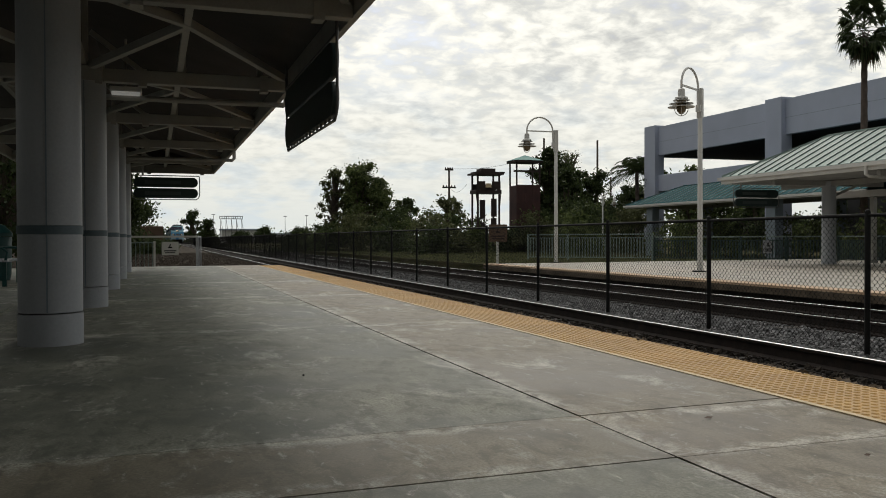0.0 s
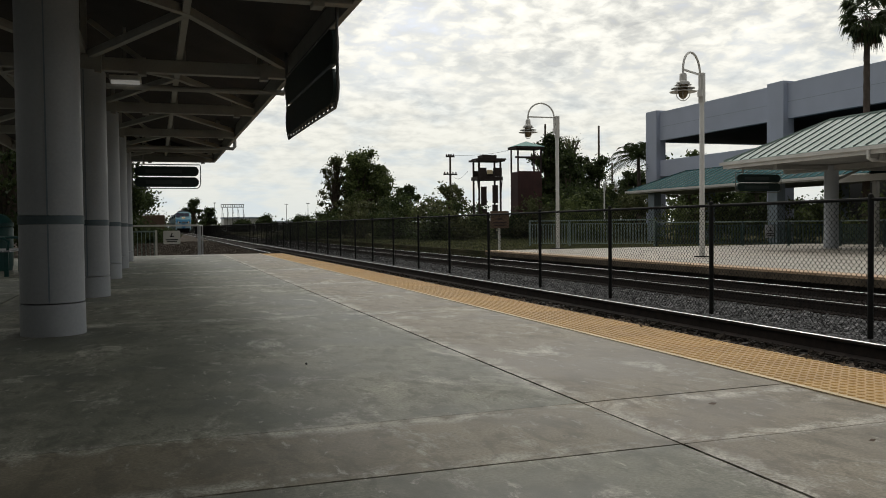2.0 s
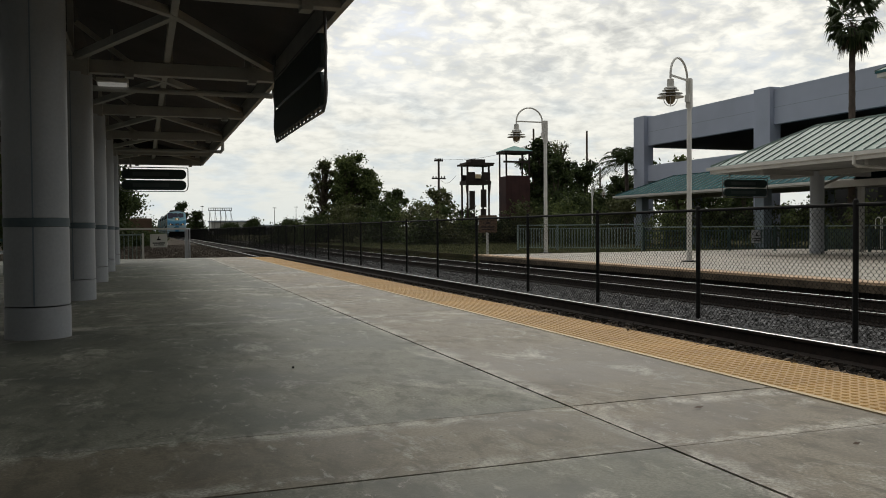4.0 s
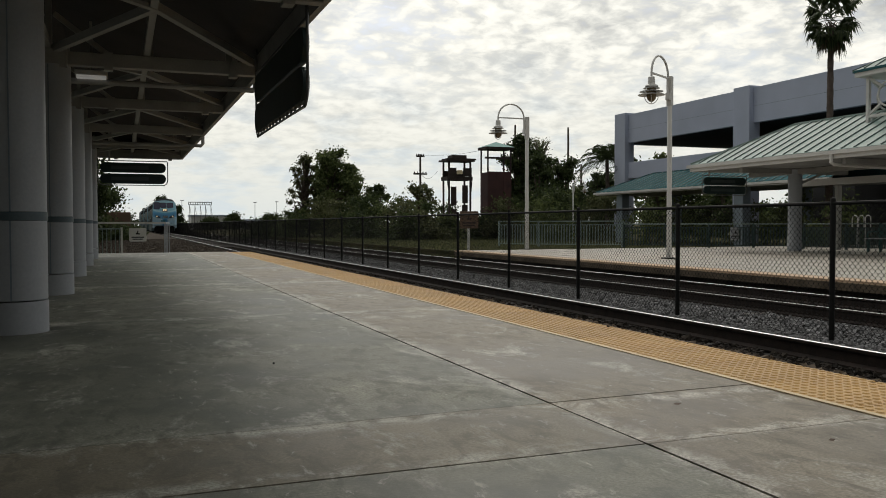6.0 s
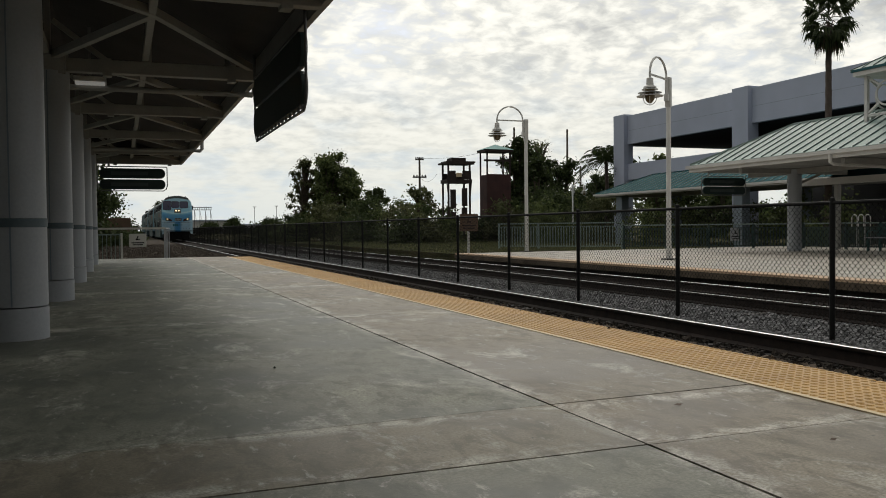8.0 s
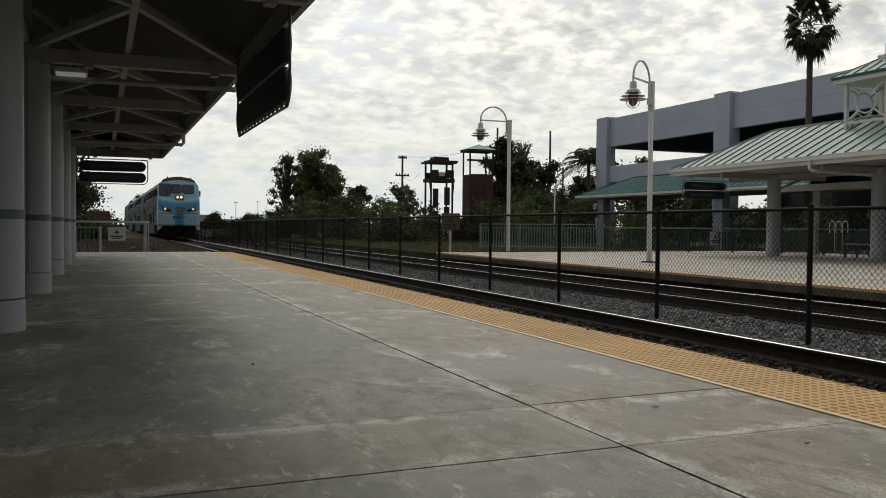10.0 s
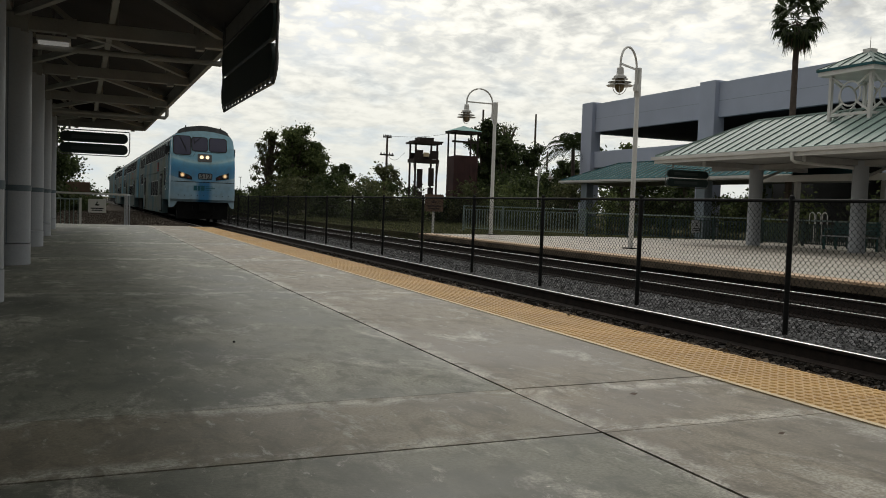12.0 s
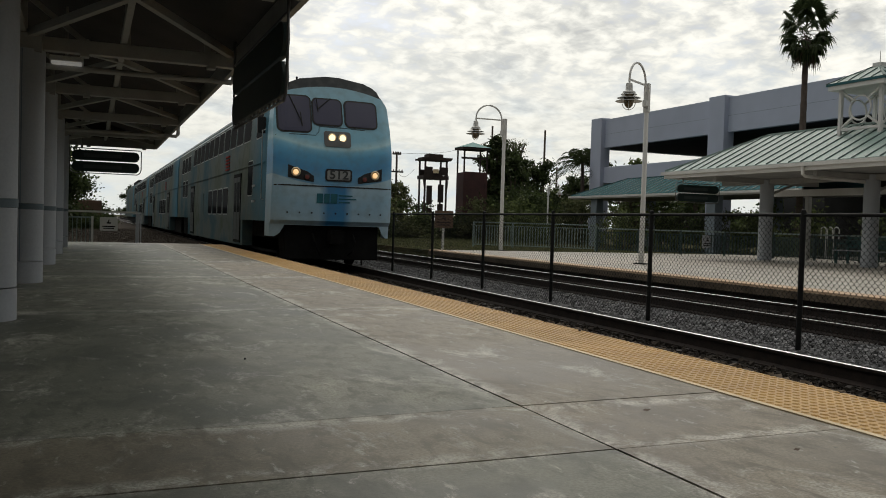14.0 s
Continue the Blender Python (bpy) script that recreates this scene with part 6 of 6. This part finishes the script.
def round_lamp(x, z, r, core, lens, parent, label):
    """A domed reflector in a bright ring, with a lit core."""
    y_ = nose(x, z) - 0.03
    g_ = Geo()
    for rr, dy in ((r, 0.0), (r * 0.8, -0.012), (r * 0.45, 0.004)):
        g_.add([(x + rr * math.cos(k * math.pi / 8), y_ + dy, z + rr * math.sin(k * math.pi / 8)) for k in range(16)], [])
    g_.f += [(j * 16 + k, j * 16 + (k + 1) % 16, j * 16 + 16 + (k + 1) % 16, j * 16 + 16 + k) for j in (0, 1) for k in range(16)]
    lamp_ = part("lamp", g_, M_REFLECT if core else M_GASKET, parent, label, True)
    rc = r * (core or 0.75)
    part("lens", Geo().add([(x + rc * math.cos(k * math.pi / 8), y_ - 0.008, z + rc * math.sin(k * math.pi / 8)) for k in range(16)] + [(x, y_ - 0.02, z)], [(k, (k + 1) % 16, 16) for k in range(16)]), lens, lamp_, "", True)


M_REFLECT = mat("lamp_reflector", (0.75, 0.62, 0.42), (0.6, 0.48, 0.3), 20, 60, 0.35, metal=0.8, bump=0.2)
for x in (-0.11, 0.15):
    round_lamp(x, 2.82, 0.11, 0.78, M_BEAM, hb, "lit round headlight")
for s in (-1, 1):
    o = [(-1.16, 2.13), (-1.16, 1.83), (-0.55, 1.74), (-0.55, 1.88), (-0.70, 1.98)]
    o = [(-s * x, z) for x, z in o]
    hl = part("ditch_light_housing", on_front(o, 0.02, 0.05), M_GASKET, cab, "black slanted light housing")
    round_lamp(s * 0.98, 1.96, 0.115, 0.55, M_DITCH, hl, "lit ditch light")
    round_lamp(s * 0.71, 1.85, 0.075, 0, M_REDLENS, hl, "red marker light")
nb = part("number_box", on_front(rounded(0.66, 0.30, 0.07, 5, 0.06, 1.92), 0.02, 0.05), M_GASKET, cab, "rounded number box")
part("number_panel", on_front(rounded(0.57, 0.22, 0.03, 3, 0.06, 1.92), 0.026, 0.02), M_NUM, nb)
fc = bpy.data.curves.new("digits", "FONT")
fc.body, fc.size, fc.align_x, fc.align_y, fc.extrude = "512", 0.28, "CENTER", "CENTER", 0.003
fc.offset = 0.006
fo = new("digits", fc)
fo.parent = nb
fo.matrix_basis = Matrix.Translation((0.06, nose(0.06, 1.92) - 0.032, 1.92)) @ Euler((radians(90), 0, 0)).to_matrix().to_4x4() @ Matrix.Diagonal((1.15, 1, 1, 1))
fc.materials.append(M_DIGIT)
g = Geo()
xs_ = [-1.46 + 2.92 * k / 16 for k in range(17)]
g.add([(x, nose(x, z) - 0.01, z) for z in (1.628, 1.658) for x in xs_], [(k, k + 1, k + 18, k + 17) for k in range(16)])
part("front_seam", g, M_GASKET, cab, "black seam line")
part("upper_seam", Geo().sweep([(x, nose(x, z) - 0.004, z) for x, z in ((-1.44, 2.83), (-1.1, 2.86), (-0.5, 2.86), (-0.42, 2.95), (-0.40, 3.08), (0.1, 3.08), (0.7, 3.06), (1.45, 3.02))], 0.008, 5), M_GASKET, cab)
for x0, x1 in ((-0.46, -0.31), (-0.28, -0.15), (-0.12, 0.04)):
    part("operator_mark", on_front([(x0, 1.47), (x0, 1.24), (x1, 1.24), (x1, 1.47)], 0.012, 0.02), M_LOGO, cab, "dark blue block mark")
part("small_lettering", on_front([(0.08, 1.45), (0.08, 1.42), (0.42, 1.42), (0.42, 1.45)], 0.008, 0.02), M_LOGO, cab)
part("small_lettering", on_front([(0.08, 1.37), (0.08, 1.34), (0.52, 1.34), (0.52, 1.37)], 0.008, 0.02), M_LOGO, cab)
part("small_lettering", on_front([(0.08, 1.29), (0.08, 1.26), (0.36, 1.26), (0.36, 1.29)], 0.008, 0.02), M_LOGO, cab)
for k in range(9):
    x = -1.15 + k * 0.29
    part("bolt", on_front(rounded(0.04, 0.04, 0.015, 2, x, 1.0), 0.012, 0.02), M_GASKET, cab)
part("pilot", Geo().add([(-1.2, 0.35, 0.72), (1.2, 0.35, 0.72), (1.15, 0.15, -0.12), (-1.15, 0.15, -0.12), (-1.2, 1.2, 0.72), (1.2, 1.2, 0.72), (1.15, 1.2, -0.12), (-1.15, 1.2, -0.12)],
                        [(0, 1, 2, 3), (1, 5, 6, 2), (4, 0, 3, 7), (3, 2, 6, 7), (5, 4, 7, 6), (0, 4, 5, 1)]), M_UNDER, cab, "black pilot plate", bevel=0.03)
part("coupler", Geo().box(-0.14, 0.14, -0.35, 0.4, 0.30, 0.58).box(-0.22, 0.05, -0.5, -0.28, 0.28, 0.6), M_UNDER, cab, "black knuckle coupler")
for s in (-1, 1):
    part("air_hose", Geo().sweep([(s * 0.5, 0.2, 0.5), (s * 0.5, -0.05, 0.3), (s * 0.42, -0.1, 0.1), (s * 0.35, 0.05, 0.0)], 0.025, 6), M_UNDER, cab)
    mr_ = part("mirror", Geo().box(min(s * 1.46, s * 1.66), max(s * 1.46, s * 1.66), 1.35, 1.45, 2.95, 3.35), M_GASKET, cab, "black side mirror")
    part("grab_iron", Geo().sweep([(s * 1.5, 1.25, 1.3), (s * 1.56, 1.25, 1.32), (s * 1.56, 1.25, 3.0), (s * 1.46, 1.25, 3.05)], 0.014, 6), M_CHROME, cab)
    for zz_ in (1.25, 1.65):
        for k in range(3):
            part("marker_light", Geo().box(min(s * 1.48, s * 1.512), max(s * 1.48, s * 1.512), 2.5 + k * 0.14, 2.58 + k * 0.14, zz_, zz_ + 0.06), M_CHROME, cab)
for x, h_ in ((-0.75, 0.12), (0.25, 0.14), (0.9, 0.08)):
    part("antenna", Geo().lathe(x, 1.2, [(0.03, 4.1), (0.025, 4.26 + h_), (0.005, 4.28 + h_)], 8), M_UNDER, cab)
side_window(cab, 2.9, 3.6, 1.45, 2.35, -1)
side_window(cab, 1.75, 2.5, 2.9, 3.62, -1)

car_2 = coach("coach_car", False, "bilevel passenger coach with dark window rows", M_SIDE)
car_3 = copy_thing(car_2, Matrix.Translation((NEAR_C, 0, 0)))
loco = thing("locomotive", (NEAR_C, 0, 0), "dark diesel locomotive at the rear of the train", "locomotive", "train cars")
part("body", shell(0.6, 0.4, 19.5), M_SIDE, loco, smooth=True)
part("underframe", Geo().box(-1.3, 1.3, 0.2, 19.6, 0.1, 0.62), M_UNDER, loco)
part("roof_grille", Geo().box(-0.9, 0.9, 3, 14, 4.2, 4.5), M_UNDER, loco)
bogie(loco, 3.2); bogie(loco, 16.2)


def motions():
    run = ((0, 216.56), (0.5, 207.09), (1, 197.88), (1.5, 188.92), (2, 180.19), (2.5, 171.68), (3, 163.38), (3.5, 155.29), (4, 147.39), (4.5, 139.68), (5, 132.14), (5.5, 124.76), (6, 117.55), (6.5, 110.50), (7, 103.59), (7.5, 96.82), (8, 90.19), (8.5, 83.68), (9, 77.31), (9.5, 71.06), (10, 64.92), (10.5, 58.91), (11, 53.00), (11.5, 47.21), (12, 41.53), (12.5, 35.96), (13, 30.45), (13.5, 25.05), (14, 19.78))
    for car, off in ((cab, 0.0), (car_2, CAR), (car_3, 2 * CAR), (loco, 3 * CAR)):
        walk(car, [(t, pose(NEAR_C + 0.06, y + off, 0)) for t, y in run])


motions()
